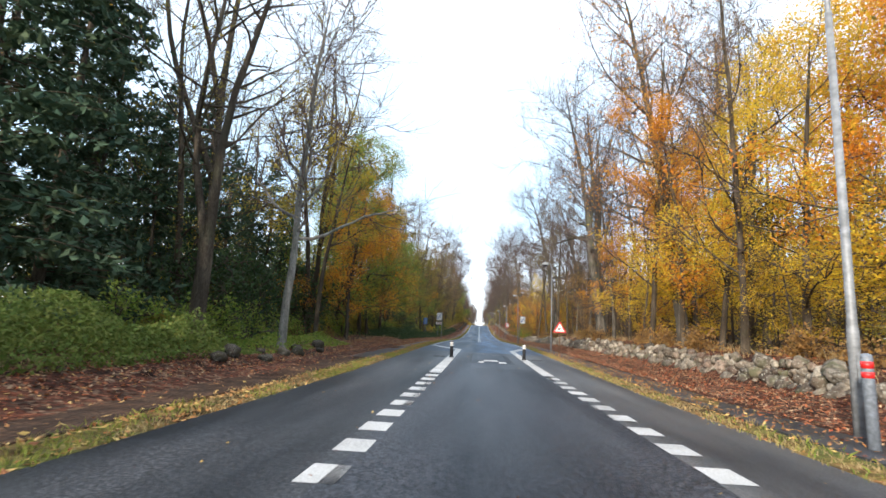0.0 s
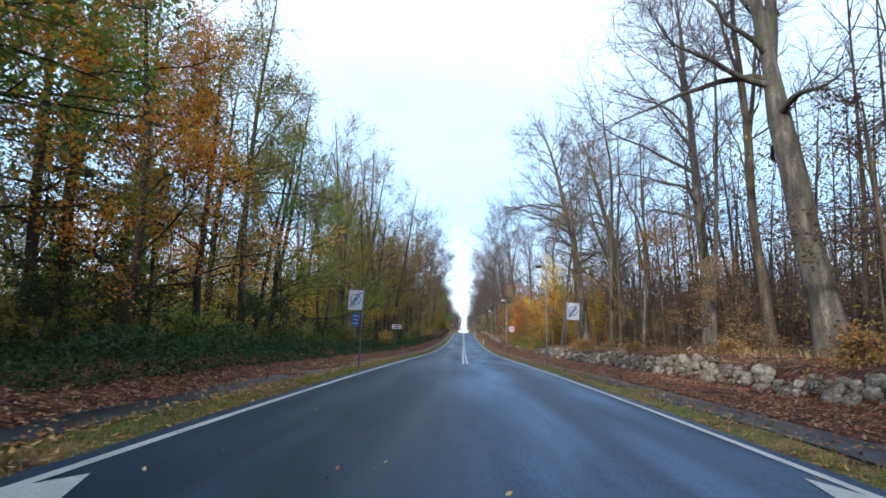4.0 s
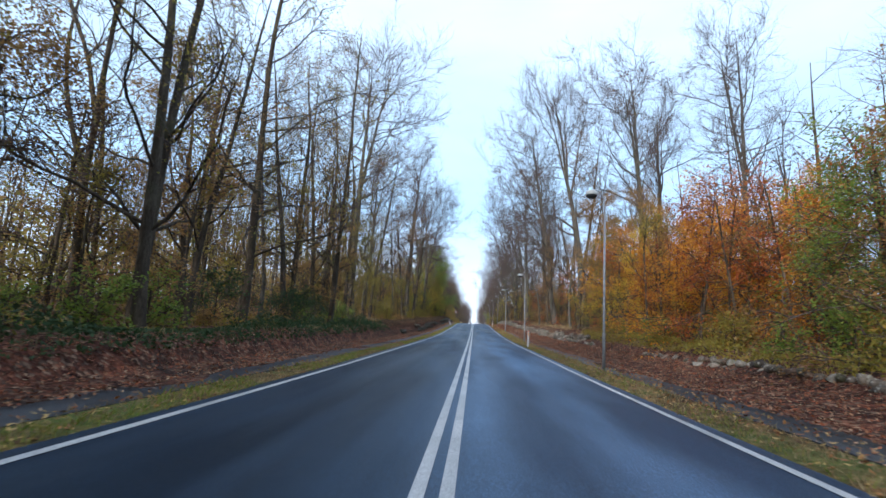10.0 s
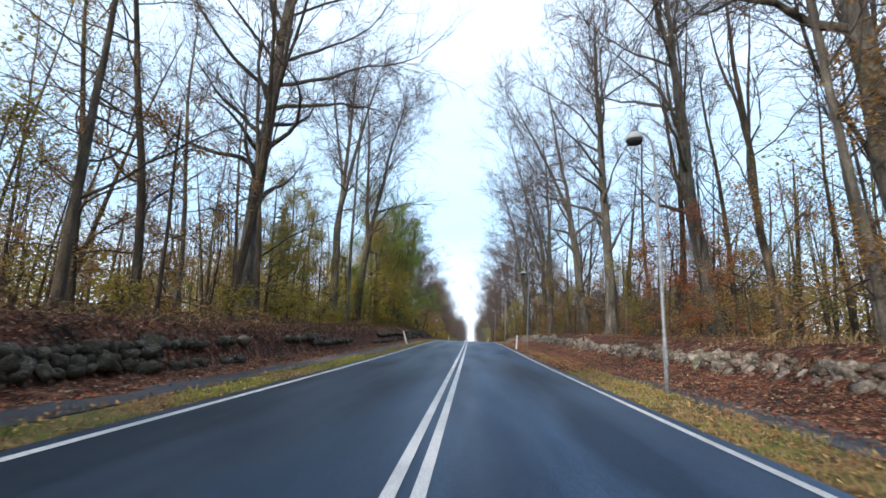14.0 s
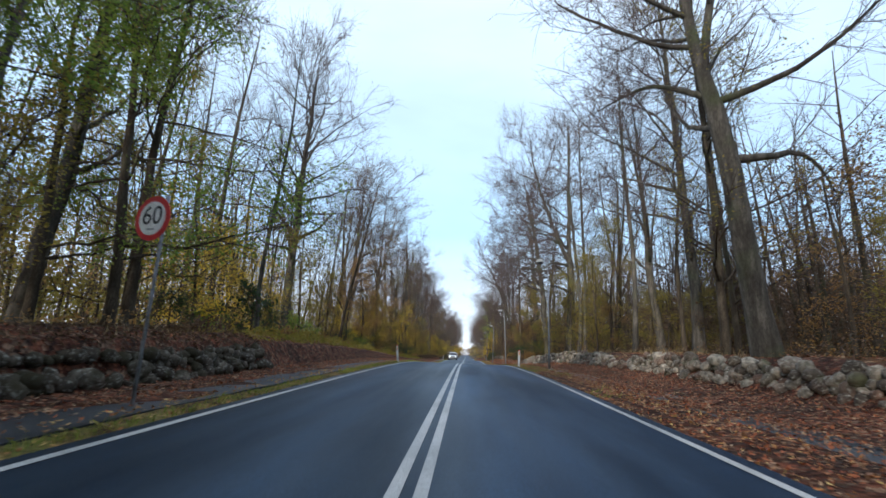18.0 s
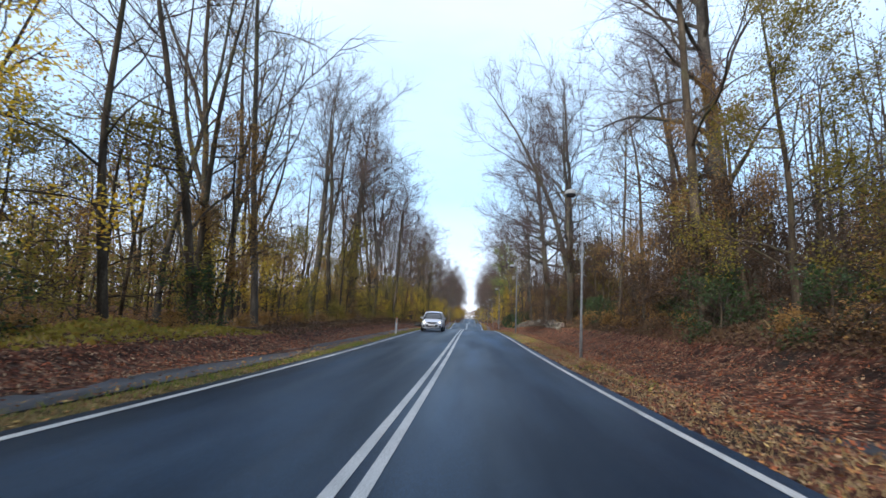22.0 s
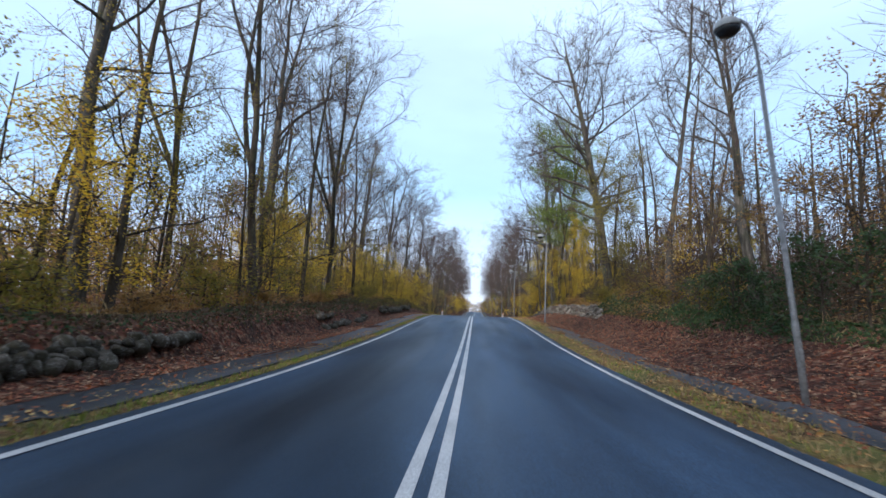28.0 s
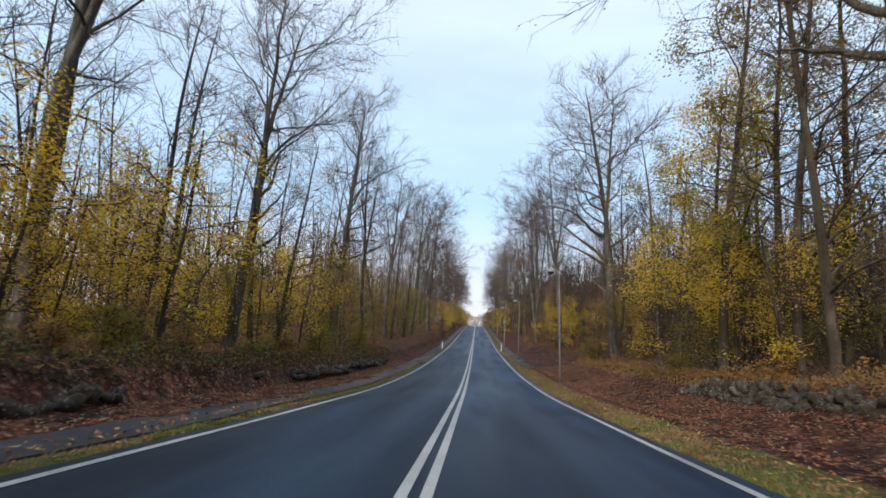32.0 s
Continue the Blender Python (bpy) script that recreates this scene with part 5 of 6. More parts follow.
for i in range(17):
    plant(SLIM[2 + i % 2], -8.5 - 1.2 * math.sin(i * 1.9) ** 2, 74 + i * 3.6, 0.95 + 0.2 * math.sin(i * 2.7), i * 67.0, lean=2.5 * math.sin(i))
plant(SLIM[1], -12.4, 22.0, 1.15, 100)
for i in range(9):
    plant(SHRUB["dark"], -9.6 - 1.8 * math.sin(i * 1.7) ** 2, 17.5 + i * 2.1, 1.5 + 0.4 * math.sin(i * 2.9), i * 83.0)
    plant(FIR, -15.5 - 3.0 * math.sin(i * 2.3) ** 2, 21 + i * 4.2, 0.75 + 0.2 * math.sin(i), i * 59.0)
for i in range(0, 13, 2):
    plant(FIR, -13.0 - 2.4 * math.sin(i * 1.7) ** 2, 15.5 + i * 1.9, 0.72 + 0.15 * math.sin(i * 2.1), i * 101.0)
for i in range(30):
    plant(SAPLING[("brown", "olive", "brown", "red", "yellow")[i % 5]], -15 + i * 1.03, 746 + 5 * math.sin(i * 2.0), 1.5 - 0.45 * math.exp(-((i - 14.5) / 4) ** 2), i * 50.0)
for i in range(24):
    f = i / 23
    plant(SAPLING[("brown", "olive", "yellow", "brown")[i % 4]], (7.3 - 2.6 * f) * (1 if i % 2 else -1), 545 + 190 * f, 1.15 + 0.2 * math.sin(i * 1.9), i * 64.0)
for i in range(30):
    k = ("red", "orange", "yellow", "orange", "red", "brown")[i % 6] if not 12 <= i <= 14 else "green"
    plant(SAPLING[k], 10.3 + 1.8 * math.sin(i * 2.6) ** 2, 92 + i * 1.45, 0.85 + 0.3 * math.sin(i * 1.3) ** 2, i * 73.0)


def forked_tree():
    """Dark tree by the nettles: a short bole and two rising stems."""
    rng = np.random.default_rng(77)
    e = thing("forked_tree", "dark forked tree with two long rising stems, nearly bare", "tree", at=(FORK[0], FORK[1], ground_z(*FORK)))
    bole = [(0, 0, -0.4), (0.0, 0, 1.0), (0.02, 0, 2.6), (-0.02, 0, 3.1)]
    part("trunk", tube_mesh("trunk", [(bole, [0.30, 0.22, 0.205, 0.21], 12)], BARK_DARK), None, e)
    stems = [([(-0.06, 0, 3.0), (-0.35, 0.1, 4.0), (-0.75, 0.2, 5.4), (-0.95, 0.3, 7.2), (-0.85, 0.4, 9.2), (-0.7, 0.5, 11.0), (-0.9, 0.6, 13.0)], 0.125),
             ([(0.04, 0, 3.0), (0.1, -0.05, 4.2), (0.15, -0.1, 5.8), (0.3, 0.0, 7.6), (0.62, 0.1, 9.2), (1.0, 0.15, 11.0), (1.2, 0.2, 13.5)], 0.16)]
    wood, fine, spots = [], [], []
    for pts, r in stems:
        pts = np.array(pts)
        rad = np.linspace(r, 0.05, len(pts))
        part("stem", tube_mesh("stem", [(pts, rad, 9)], BARK_DARK), None, e)
        for i in range(15):
            f = 0.28 + 0.7 * i / 15
            p, d = along(pts, f)
            ln = rng.uniform(2.0, 4.6)
            lb = bend(p, turned(d, rng.uniform(0.8, 1.3), rng), ln, 6, rng, 0.14, 0.03)
            wood.append((lb, np.linspace(0.045, 0.008, 7), 5))
            for j in range(7):
                q, g = along(lb, rng.uniform(0.2, 1))
                sb = bend(q, turned(g, rng.uniform(0.4, 1.0), rng), rng.uniform(0.6, 1.5), 3, rng, 0.16, 0.02)
                fine.append((sb, np.linspace(0.012, 0.005, 4), 3))
                for _ in range(3):
                    c, _d = along(sb, rng.uniform(0.3, 1))
                    spots.append(c + rng.normal(size=3) * 0.07)
    c = part("crown", joined("crown", [(wood, BARK_DARK), (fine, TWIG)]), None, e, "crown of fine bare twigs")
    c["kind"] = "stuff"
    c = part("leaves", leaf_mesh("leaves", spots, 0.055, LEAF["olive"], rng, 0.3), None, e, "few olive autumn leaves")
    c["kind"] = "stuff"


FORK = (-8.0, 14.0)
# unseen row behind the start, added to shade the west bank
for i in range(8):
    plant(FIR if i % 3 == 0 else SAPLING["green"], -10.6 - 1.6 * math.sin(i * 2.2) ** 2, -14 + i * 2.1, 0.42 if i % 3 == 0 else 0.95, i * 71.0)
forked_tree()
for i, y in enumerate(np.arange(520, 735, 6.0)):
    plant(SAPLING[("brown", "olive", "yellow")[i % 3]], (7.6 + 1.5 * math.sin(i * 2.3)) * (1 if i % 2 else -1), float(y), 1.1, i * 77.0)
LEAFY_NEAR = [
    ("yellow", 10.2, 17, 0.8), ("yellow", 12.9, 32, 0.9), ("orange", 10.4, 37, 0.7), ("yellow", 13.5, 20, 0.95), ("orange", 14, 16, 1.0),
    ("yellow", 11, 22, 0.9), ("yellow", 14, 36, 1.0), ("yellow", 17, 43, 0.9),
    ("orange", 12.4, 100, 0.5), ("yellow", 11.6, 96, 0.75), ("green", 11.6, 111.5, 0.42), ("orange", 13, 117, 0.5), ("olive", 13.4, 91, 0.75)]
LEAFY_MIDDLE = [
    ("orange", 12.0, 124, 0.5), ("yellow", 11.8, 106, 0.45), ("yellow", 11.0, 131, 0.5), ("tall", 10.9, 428.5, 1.0), ("tall", 12.6, 433, 1.05), ("tall", 9.8, 431, 0.95), ("yellow", 13.5, 437, 0.8), ("olive", 12.0, 451, 1.15),
    ("green", -10.0, 66, 0.8), ("olive", -9.6, 72, 0.85), ("olive", -11, 78, 0.9), ("yellow", 11.4, 424, 0.6), ("olive", 10.2, 409, 0.8),
    ("yellow", 11.5, 455, 0.95), ("olive", 12.5, 462, 0.9), ("olive", 10.2, 297.5, 0.75), ("brown", 11.2, 302, 0.75)]
LEAFY_WEST = [
    ("brown", -11.0, 116, 0.8), ("olive", -12.5, 124, 0.75), ("brown", -10.2, 133, 0.6), ("olive", -10.4, 140, 0.6), ("brown", 10.8, 138, 0.75), ("orange", 11.8, 143, 0.65), ("brown", 12.4, 134, 0.75),
    ("high", -7.2, 22.3, 0.66), ("high", -9.6, 27.5, 0.95), ("orange", -7.2, 27.5, 0.58), ("green", -8.6, 33, 0.8), ("orange", -9.0, 38, 0.9), ("green", -9.6, 36, 1.0),
    ("brown", -10.2, 88, 0.85), ("olive", -10.2, 96, 0.95), ("brown", -9.8, 101, 0.95), ("brown", -10.4, 107, 0.9), ("olive", -10.5, 59, 0.95),
    ("tall", -10.4, 213, 0.85), ("tall", -11.6, 219.5, 0.8), ("green", -9.4, 223, 1.0), ("olive", -12.5, 229, 1.1), ("olive", -10.4, 210, 0.8), ("olive", -9.2, 217, 0.75), ("green", -9.6, 226, 0.85),
    ("olive", -13.5, 196, 0.8), ("olive", -13.0, 188, 0.7), ("green", -9.6, 234, 1.0), ("brown", -9.6, 303, 0.6), ("brown", -9.4, 268, 0.6),
    ("orange", 9.8, 26, 0.9), ("orange", 11.6, 12.5, 1.0)]
LEAFY_FAR = [
    ("olive", -8.8, 48, 0.8), ("orange", -8.6, 44, 0.8), ("olive", -8.6, 39, 0.75), ("green", -10.5, 37, 1.0), ("green", -12, 45, 1.0),
    ("olive", -11.5, 54, 1.0), ("green", -11, 58, 0.8), ("olive", -10.5, 82, 0.7), ("olive", -12, 92, 0.95), ("olive", -10.5, 212, 0.85), ("green", -11.5, 219, 0.9),
    ("olive", -10.0, 224, 0.75), ("green", -12, 234, 0.95), ("olive", -13, 240, 0.9), ("olive", -12, 104, 0.8), ("olive", 12, 262, 0.8)]
for k, x, y, s in LEAFY_NEAR + LEAFY_MIDDLE + LEAFY_WEST + LEAFY_FAR:
    plant(LEAFY[k], x, y, s, float(rng.uniform(0, 360)))
for x, y, s in [(-10.5, 9.5, 0.95), (-13.5, 7.0, 1.15), (-12.5, 13.5, 1.0), (-16.5, 11, 1.2), (-15, 18, 1.1), (21, 170, 0.75), (24, 176, 0.8), (19, 357, 0.9), (-19, 205, 0.8)]:
    plant(FIR, x, y, s, float(rng.uniform(0, 360)))
for side, a, b, gap, kinds in [(-1, 12, 17, 0.9, "green green olive"), (-1, 17, 34, 2.2, "green brown olive"), (-1, 40, 76, 1.3, "green olive dark"), (-1, 84, 132, 2.2, "green dark brown"), (1, 90, 135, 1.8, "brown green olive"),
                               (-1, 150, 230, 4.0, "brown olive"), (-1, 236, 300, 2.6, "green dark brown"), (1, 286, 322, 1.8, "brown dark brown"), (-1, 300, 400, 3.0, "brown olive brown"), (1, 362, 392, 1.5, "dark brown dark"),
                               (-1, 400, 470, 3.0, "brown olive"), (1, 392, 470, 5.0, "brown olive"), (1, 12, 80, 6.0, "brown")]:
    y = a
    kinds = kinds.split()
    while y < b:
        x = side * float(rng.uniform(8.3, 9.8))
        plant(SHRUB[kinds[int(rng.integers(0, len(kinds)))]], x, y, float(rng.uniform(0.6, 1.15)), float(rng.uniform(0, 360)), 0.05)
        y += gap * float(rng.uniform(0.6, 1.4))


# ---- the woods behind: joined, nobody could count them ----
def woods_mesh(seed, leaf, trees=44, backing=4600, top=9.0):
    rng = np.random.default_rng(seed)
    wood, fine, spots = [], [], []
    for i in range(trees):
        x, y, h = rng.uniform(0, 42) ** 1.0, rng.uniform(-10, 10), rng.uniform(13, 20)
        t = bend((x, y, -1.6), (rng.normal() * 0.05, rng.normal() * 0.05, 1), h + 1.6, 5, rng, 0.03, 0.02)
        wood.append((t, np.linspace(rng.uniform(0.08, 0.2), 0.02, 6), 5))
        for k in range(12):
            p, d = along(t, rng.uniform(0.15, 0.98))
            b = bend(p, turned(d, rng.uniform(0.5, 1.0), rng), rng.uniform(1.8, 4.2), 2, rng, 0.1, 0.06)
            wood.append((b, [0.035, 0.02, 0.008], 3))
            for m in range(8):
                q, e = along(b, rng.uniform(0.2, 1))
                fine.append((bend(q, turned(e, rng.uniform(0.3, 0.9), rng), rng.uniform(0.7, 1.6), 1, rng, 0.1, 0.04), [0.012, 0.006], 3))
        for _ in range(5):
            c = np.array([x * 0.8 + rng.normal() * 2, y + rng.normal() * 2, rng.uniform(0.4, 12.5)])
            spots += list(c + rng.normal(size=(38, 3)) * np.array([1.4, 1.4, 0.5]))
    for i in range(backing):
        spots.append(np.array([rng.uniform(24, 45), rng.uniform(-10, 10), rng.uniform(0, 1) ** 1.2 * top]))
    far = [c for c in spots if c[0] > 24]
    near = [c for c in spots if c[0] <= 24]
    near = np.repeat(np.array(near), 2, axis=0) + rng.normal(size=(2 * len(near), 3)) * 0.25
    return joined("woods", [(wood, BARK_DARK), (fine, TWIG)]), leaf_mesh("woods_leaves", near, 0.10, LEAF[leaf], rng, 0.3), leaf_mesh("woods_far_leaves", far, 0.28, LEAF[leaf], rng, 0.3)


# the dusk sets close the east woods with leaves coloured as if in shade
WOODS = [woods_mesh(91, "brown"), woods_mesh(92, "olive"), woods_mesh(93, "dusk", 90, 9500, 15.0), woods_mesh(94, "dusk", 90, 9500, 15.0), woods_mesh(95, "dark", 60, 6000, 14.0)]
for side in (-1, 1):
    # pieces before y = 0 stay unseen; the western ones are added to cast shade
    for y in np.arange(-110, 740, 20.0):
        k = 4 if side < 0 and y < 45 else (1 if side < 0 and y < 110 else int(rng.integers(0, 2)) + (2 if side > 0 and (55 < y < 140 or y > 235) else 0))
        e = thing("woods", "dense bare woodland standing behind the roadside trees", "woodland", kind="stuff", at=(side * 17, y, ground_z(side * 25, y)))
        e.rotation_euler = (0, 0, 0 if side > 0 else math.pi)
        # unseen western pieces kept low so that sun reaches the eastern trees
        low = ((80, 145, 0.8), (150, 235, 0.8), (235, 280, 0.8), (280, 325, 0.85), (325, 370, 0.9), (370, 490, 0.68)) if side > 0 else ((-130, 10, 0.6), (70, 150, 0.6), (190, 250, 0.7), (310, 370, 0.75), (370, 430, 0.42), (430, 490, 0.85))
        e.scale = (1, 1, next((h for a, b, h in low if a <= y < b), 1.0))
        for nm, me in zip(("trunks", "leaves", "far_leaves"), WOODS[k]):
            o = part(nm, me, None, e)
            o["kind"] = "stuff"


# ---- dry-stone walls ----
def stone_meshes(n, seed, mat):
    """Rough field stones: blocks with broken corners, each the hull of a few points."""
    out = []
    rng = np.random.default_rng(seed)
    for i in range(n):
        bm = bmesh.new()
        for _ in range(25):
            p = rng.normal(size=3)
            p /= (np.abs(p) ** 3.4).sum() ** (1 / 3.4)
            bm.verts.new(tuple(p * 0.5 * rng.uniform(0.9, 1.04)))
        r = bmesh.ops.convex_hull(bm, input=bm.verts)
        bmesh.ops.delete(bm, geom=[v for v in r["geom_interior"] if isinstance(v, bmesh.types.BMVert)], context="VERTS")
        me = bpy.data.meshes.new("stone")
        bm.to_mesh(me)
        bm.free()
        me.polygons.foreach_set("use_smooth", [True] * len(me.polygons))
        me.materials.append(mat)
        out.append(me)
    return out


def wall(name, label, side, y0, y1, own0, own1, mat, meshes, face, courses=3, seed=0, tall=1.0, loose=0.42, size=1.0, broken=(True, True)):
    """A wall of field stones along the bank; those between own0 and own1 are parts of their own."""
    rng = np.random.default_rng(seed)
    e = thing(name, label, "stone wall", kind="structure")
    V, F, n = [], [], 0
    data = []
    for me in meshes:
        v = np.array([tuple(p.co) for p in me.vertices])
        f = [tuple(p.vertices) for p in me.polygons]
        data.append((v, f))
    step = 0.8 * tall / courses
    for c in range(courses + 1):
        y = y0 + float(rng.uniform(0, 0.4))
        while y < y1:
            big = float(rng.random()) ** 2.0
            w = size * (0.21 + 0.38 * big) * (1.2 if c == 0 else 1.0)
            h = min(w * float(rng.uniform(0.66, 0.95)), step * 1.75)
            x = side * (face + 0.16 + c * 0.075 + float(rng.normal()) * 0.035)
            zc = road_z(y) + (toe(y) - 0.04 if side > 0 else 0.12) + c * step + h * 0.32 + float(rng.normal()) * 0.02 + 0.10 * noise.noise((y * 0.25, seed, 1.0))
            gone = noise.noise((y * 0.10, c * 0.35 + seed, 2.0)) + 0.18 * noise.noise((y * 0.9, c * 1.5, seed))
            gone += max(0.0, 0.25 + c * 0.25 - min(y - y0 if broken[0] else 9, y1 - y if broken[1] else 9) * 0.2)
            if gone < (loose if c == courses else loose + 0.3) and not (c == courses and rng.random() < 0.4):
                k = int(rng.integers(0, len(meshes)))
                m = Matrix.Translation((x, y + w / 2, zc)) @ pose(0, 0, 0, float(rng.normal() * 22), float(rng.normal() * 18), float(rng.uniform(-40, 40)) + 180 * int(rng.integers(0, 2))) @ Matrix.Diagonal((w * 1.0, w * 1.12, h * 1.15, 1))
                if own0 <= y <= own1:
                    o = new("stone", meshes[k])
                    o.parent = e
                    o.matrix_basis = m
                else:
                    v, f = data[k]
                    a = np.array(m)
                    V.append(v @ a[:3, :3].T + a[:3, 3])
                    F += [tuple(i + n for i in q) for q in f]
                    n += len(v)
            y += w * float(rng.uniform(0.98, 1.22))
    o = part("stones", mesh_of("stones", np.concatenate(V), F, mat, True), None, e, "further field stones of the same wall")
    o["kind"] = "stuff"


PALE, MOSSY = stone_meshes(24, 1, STONE), stone_meshes(14, 2, STONE_MOSSY)
for i, (y0, y1, own, tall, loose, broken) in enumerate((
        (8, 88, 18, 0.70, 0.30, (True, True)), (92, 125, 112, 0.4, -0.35, (True, True)), (127, 200, 133, 0.55, 0.08, (True, False)), (200, 248, 216, 0.7, 0.12, (False, False)),
        (248, 287, 262, 0.82, 0.42, (False, True)), (320, 358, 336, 0.62, 0.4, (True, True)), (401, 428, 410, 0.8, 0.36, (True, False)), (428, 448, 440, 0.6, 0.05, (False, True)))):
    mossy = i == 7
    wall(f"wall_east_{i + 1}", "dry wall of grey field stones against the wooded bank", 1, y0, y1, own, own + 5, STONE_MOSSY if mossy else STONE, MOSSY if mossy else PALE, 7.25, 5 if tall > 0.75 else 3, i, tall, loose, 0.85, broken)
for i, (y0, y1, own, loose) in enumerate(((138, 186, 160, -0.4), (186, 236, 196, -0.12), (338, 396, 372, -0.4), (396, 470, 424, -0.5))):
    wall(f"wall_west_{i + 1}", "low mossy wall of dark field stones under leaves", -1, y0, y1, own, own + 8, STONE_MOSSY, MOSSY, 5.42, 4, 20 + i, 0.75, loose, 0.85)
for i in range(9):
    x, y, w = -5.95 - 0.3 * math.sin(i * 2.4), 11.5 + i * 0.95, 0.36 + 0.14 * math.sin(i * 1.7)
    o = new("boulder", MOSSY[i % len(MOSSY)])
    o.matrix_basis = Matrix.Translation((x, y, ground_z(x, y) + w * 0.18)) @ pose(0, 0, 0, 12 * math.sin(i), 9 * math.cos(i), i * 47.0) @ Matrix.Diagonal((w, w * 1.2, w * 0.8, 1))
    tagged(o, "mossy grey boulder half sunk in the bank", "boulder", "boulders on the bank")


# ---- grass, fallen leaves ----
def blades(name, label, side, x0, x1, y0, y1, count, mat, size, seed, patch=-0.22, dry=False):
    rng = np.random.default_rng(seed)
    n = count
    x = side * (x0 + (x1 - x0) * rng.random(n) ** 1.15)
    y = rng.uniform(y0, y1, n)
    bare = np.array([noise.noise((a * 1.1, b * 0.35, 4.0)) for a, b in zip(x, y)])
    grows = bare > np.where((x > 0) & (((y > 172) & (y < 244)) | ((y > 276) & (y < 309)) | ((y > 326) & (y < 350)) | ((y > 412) & (y < 432))), 0.25, patch)
    if dry:
        grows = (bare < patch + 0.1) & ((y < 172) | (y > 244))
    if x1 < 6:
        grows &= x < np.where(y < 60, 3.95, np.where(y < 140, 4.25, np.where(y < 318, 4.6, 4.2)))
    path_edge = np.where(y < 176, -3.98, np.where(y < 238, -3.74, np.where(y < 376, -3.83, -3.68))) if x1 < 5 else -99
    grows &= x > path_edge
    x, y = x[grows], y[grows]
    n = len(x)
    # tufts: gather blades round common feet
    x += 0.05 * rng.normal(size=n)
    z = np.array([ground_z(float(a), float(b)) for a, b in zip(x, y)])
    a = rng.uniform(0, 2 * np.pi, n)
    h = size * rng.uniform(0.4, 1.4, n)
    w = 0.0045 + 0.005 * rng.random(n)
    lean = rng.normal(size=(n, 2)) * 0.55 * h[:, None]
    base = np.stack([x, y, z - 0.01], 1)
    sidev = np.stack([np.cos(a) * w, np.sin(a) * w, 0 * a], 1)
    mid = base + np.stack([lean[:, 0] * 0.3, lean[:, 1] * 0.3, h * 0.6], 1)
    tip = base + np.stack([lean[:, 0], lean[:, 1], h], 1)
    v = np.stack([base - sidev, base + sidev, mid + sidev * 0.6, tip, mid - sidev * 0.6], 1).reshape(-1, 3)
    i = np.arange(n) * 5
    f = np.stack([i, i + 1, i + 2, i + 3, i + 4], 1)
    tagged(new(name, mesh_of(name, v.tolist(), f.tolist(), mat, False)), label, "grass", kind="stuff")


def fallen(name, label, side, x0, x1, y0, y1, count, mat, size, seed, on_road=False):
    rng = np.random.default_rng(seed)
    x = side * rng.uniform(x0, x1, count)
    y = rng.uniform(y0, y1, count)
    trodden = (x < -3.9) & (x > -5.35) & (y < 30) & (rng.random(count) < 0.85)
    x, y = x[~trodden], y[~trodden]
    z = np.array([(road_z(float(b)) + 0.012 if on_road else max(ground_z(float(a), float(b)), road_z(float(b)) + 0.064 if 3.7 < abs(a) < 5.5 else -99) + 0.012) for a, b in zip(x, y)])
    c = np.stack([x, y, z], 1)
    me = leaf_mesh(name, c, size, mat, rng, 0.7)
    tagged(new(name, me), label, "fallen leaves", kind="stuff")


for side, a in ((-1, "west"), (1, "east")):
    w = (3.42, 4.05) if side < 0 else (3.44, 4.85)
    blades(f"verge_grass_{a}", "short worn autumn grass on the road verge", side, *w, -2, 470, 60000 if side > 0 else 100000, LEAF["grass"], 0.08, 5 + side, -0.1)
    blades(f"dry_verge_grass_{a}", "withered straw-coloured grass on the road verge", side, *w, -2, 470, 110000 if side > 0 else 70000, LEAF["straw"], 0.07, 51 + side, 0.25 if side > 0 else 0.0, True)
    blades(f"wall_top_grass_{a}", "dry pale grass hanging over the edge of the bank", side, 7.5 if side > 0 else 6.3, 8.5 if side > 0 else 7.4, 0, 470, 16000, LEAF["straw"], 0.14, 81 + side, -0.1)
    blades(f"bank_grass_{a}", "tufts of dry pale grass on top of the bank", side, 8.4, 11.5, 0, 470, 16000, LEAF["straw"], 0.32, 8 + side)
    fallen(f"verge_leaves_{a}", "yellow and brown leaves fallen on the verge", side, 3.36, 4.7 if side > 0 else 4.2, -2, 470, 26000 if side > 0 else 17000, LEAF["fallen_yellow"], 0.034, 11 + side)
    fallen(f"bank_leaves_{a}", "thick red-brown leaf litter on the bank", side, 4.9 if side > 0 else 4.6, 7.7 if side > 0 else 6.7, -2, 470, 150000 if side > 0 else 120000, LEAF["fallen"], 0.036, 15 + side)
    if side > 0:
        fallen("drift_leaves", "red-brown leaves drifted over the verge", side, 3.4, 5.0, 172, 244, 11500, LEAF["fallen"], 0.036, 28)
        fallen("drift_leaves", "red-brown leaves drifted over the verge", side, 3.4, 5.0, 326, 350, 3600, LEAF["fallen"], 0.036, 27)
        fallen("drift_leaves", "red-brown leaves drifted over the verge", side, 3.4, 5.0, 276, 309, 5000, LEAF["fallen"], 0.036, 29)
        fallen("drift_leaves", "red-brown leaves drifted over the verge", side, 3.4, 5.0, 412, 432, 4500, LEAF["fallen"], 0.036, 33)
    fallen(f"path_leaves_{a}", "scattered brown leaves on the footpath", side, 3.8, 5.4, -2, 470, 20000 if side > 0 else 9000, LEAF["fallen"], 0.034, 19 + side)
    fallen(f"floor_leaves_{a}", "brown leaves lying on the forest floor", side, 8.2, 14, 0, 470, 22000, LEAF["fallen"], 0.07, 23 + side)
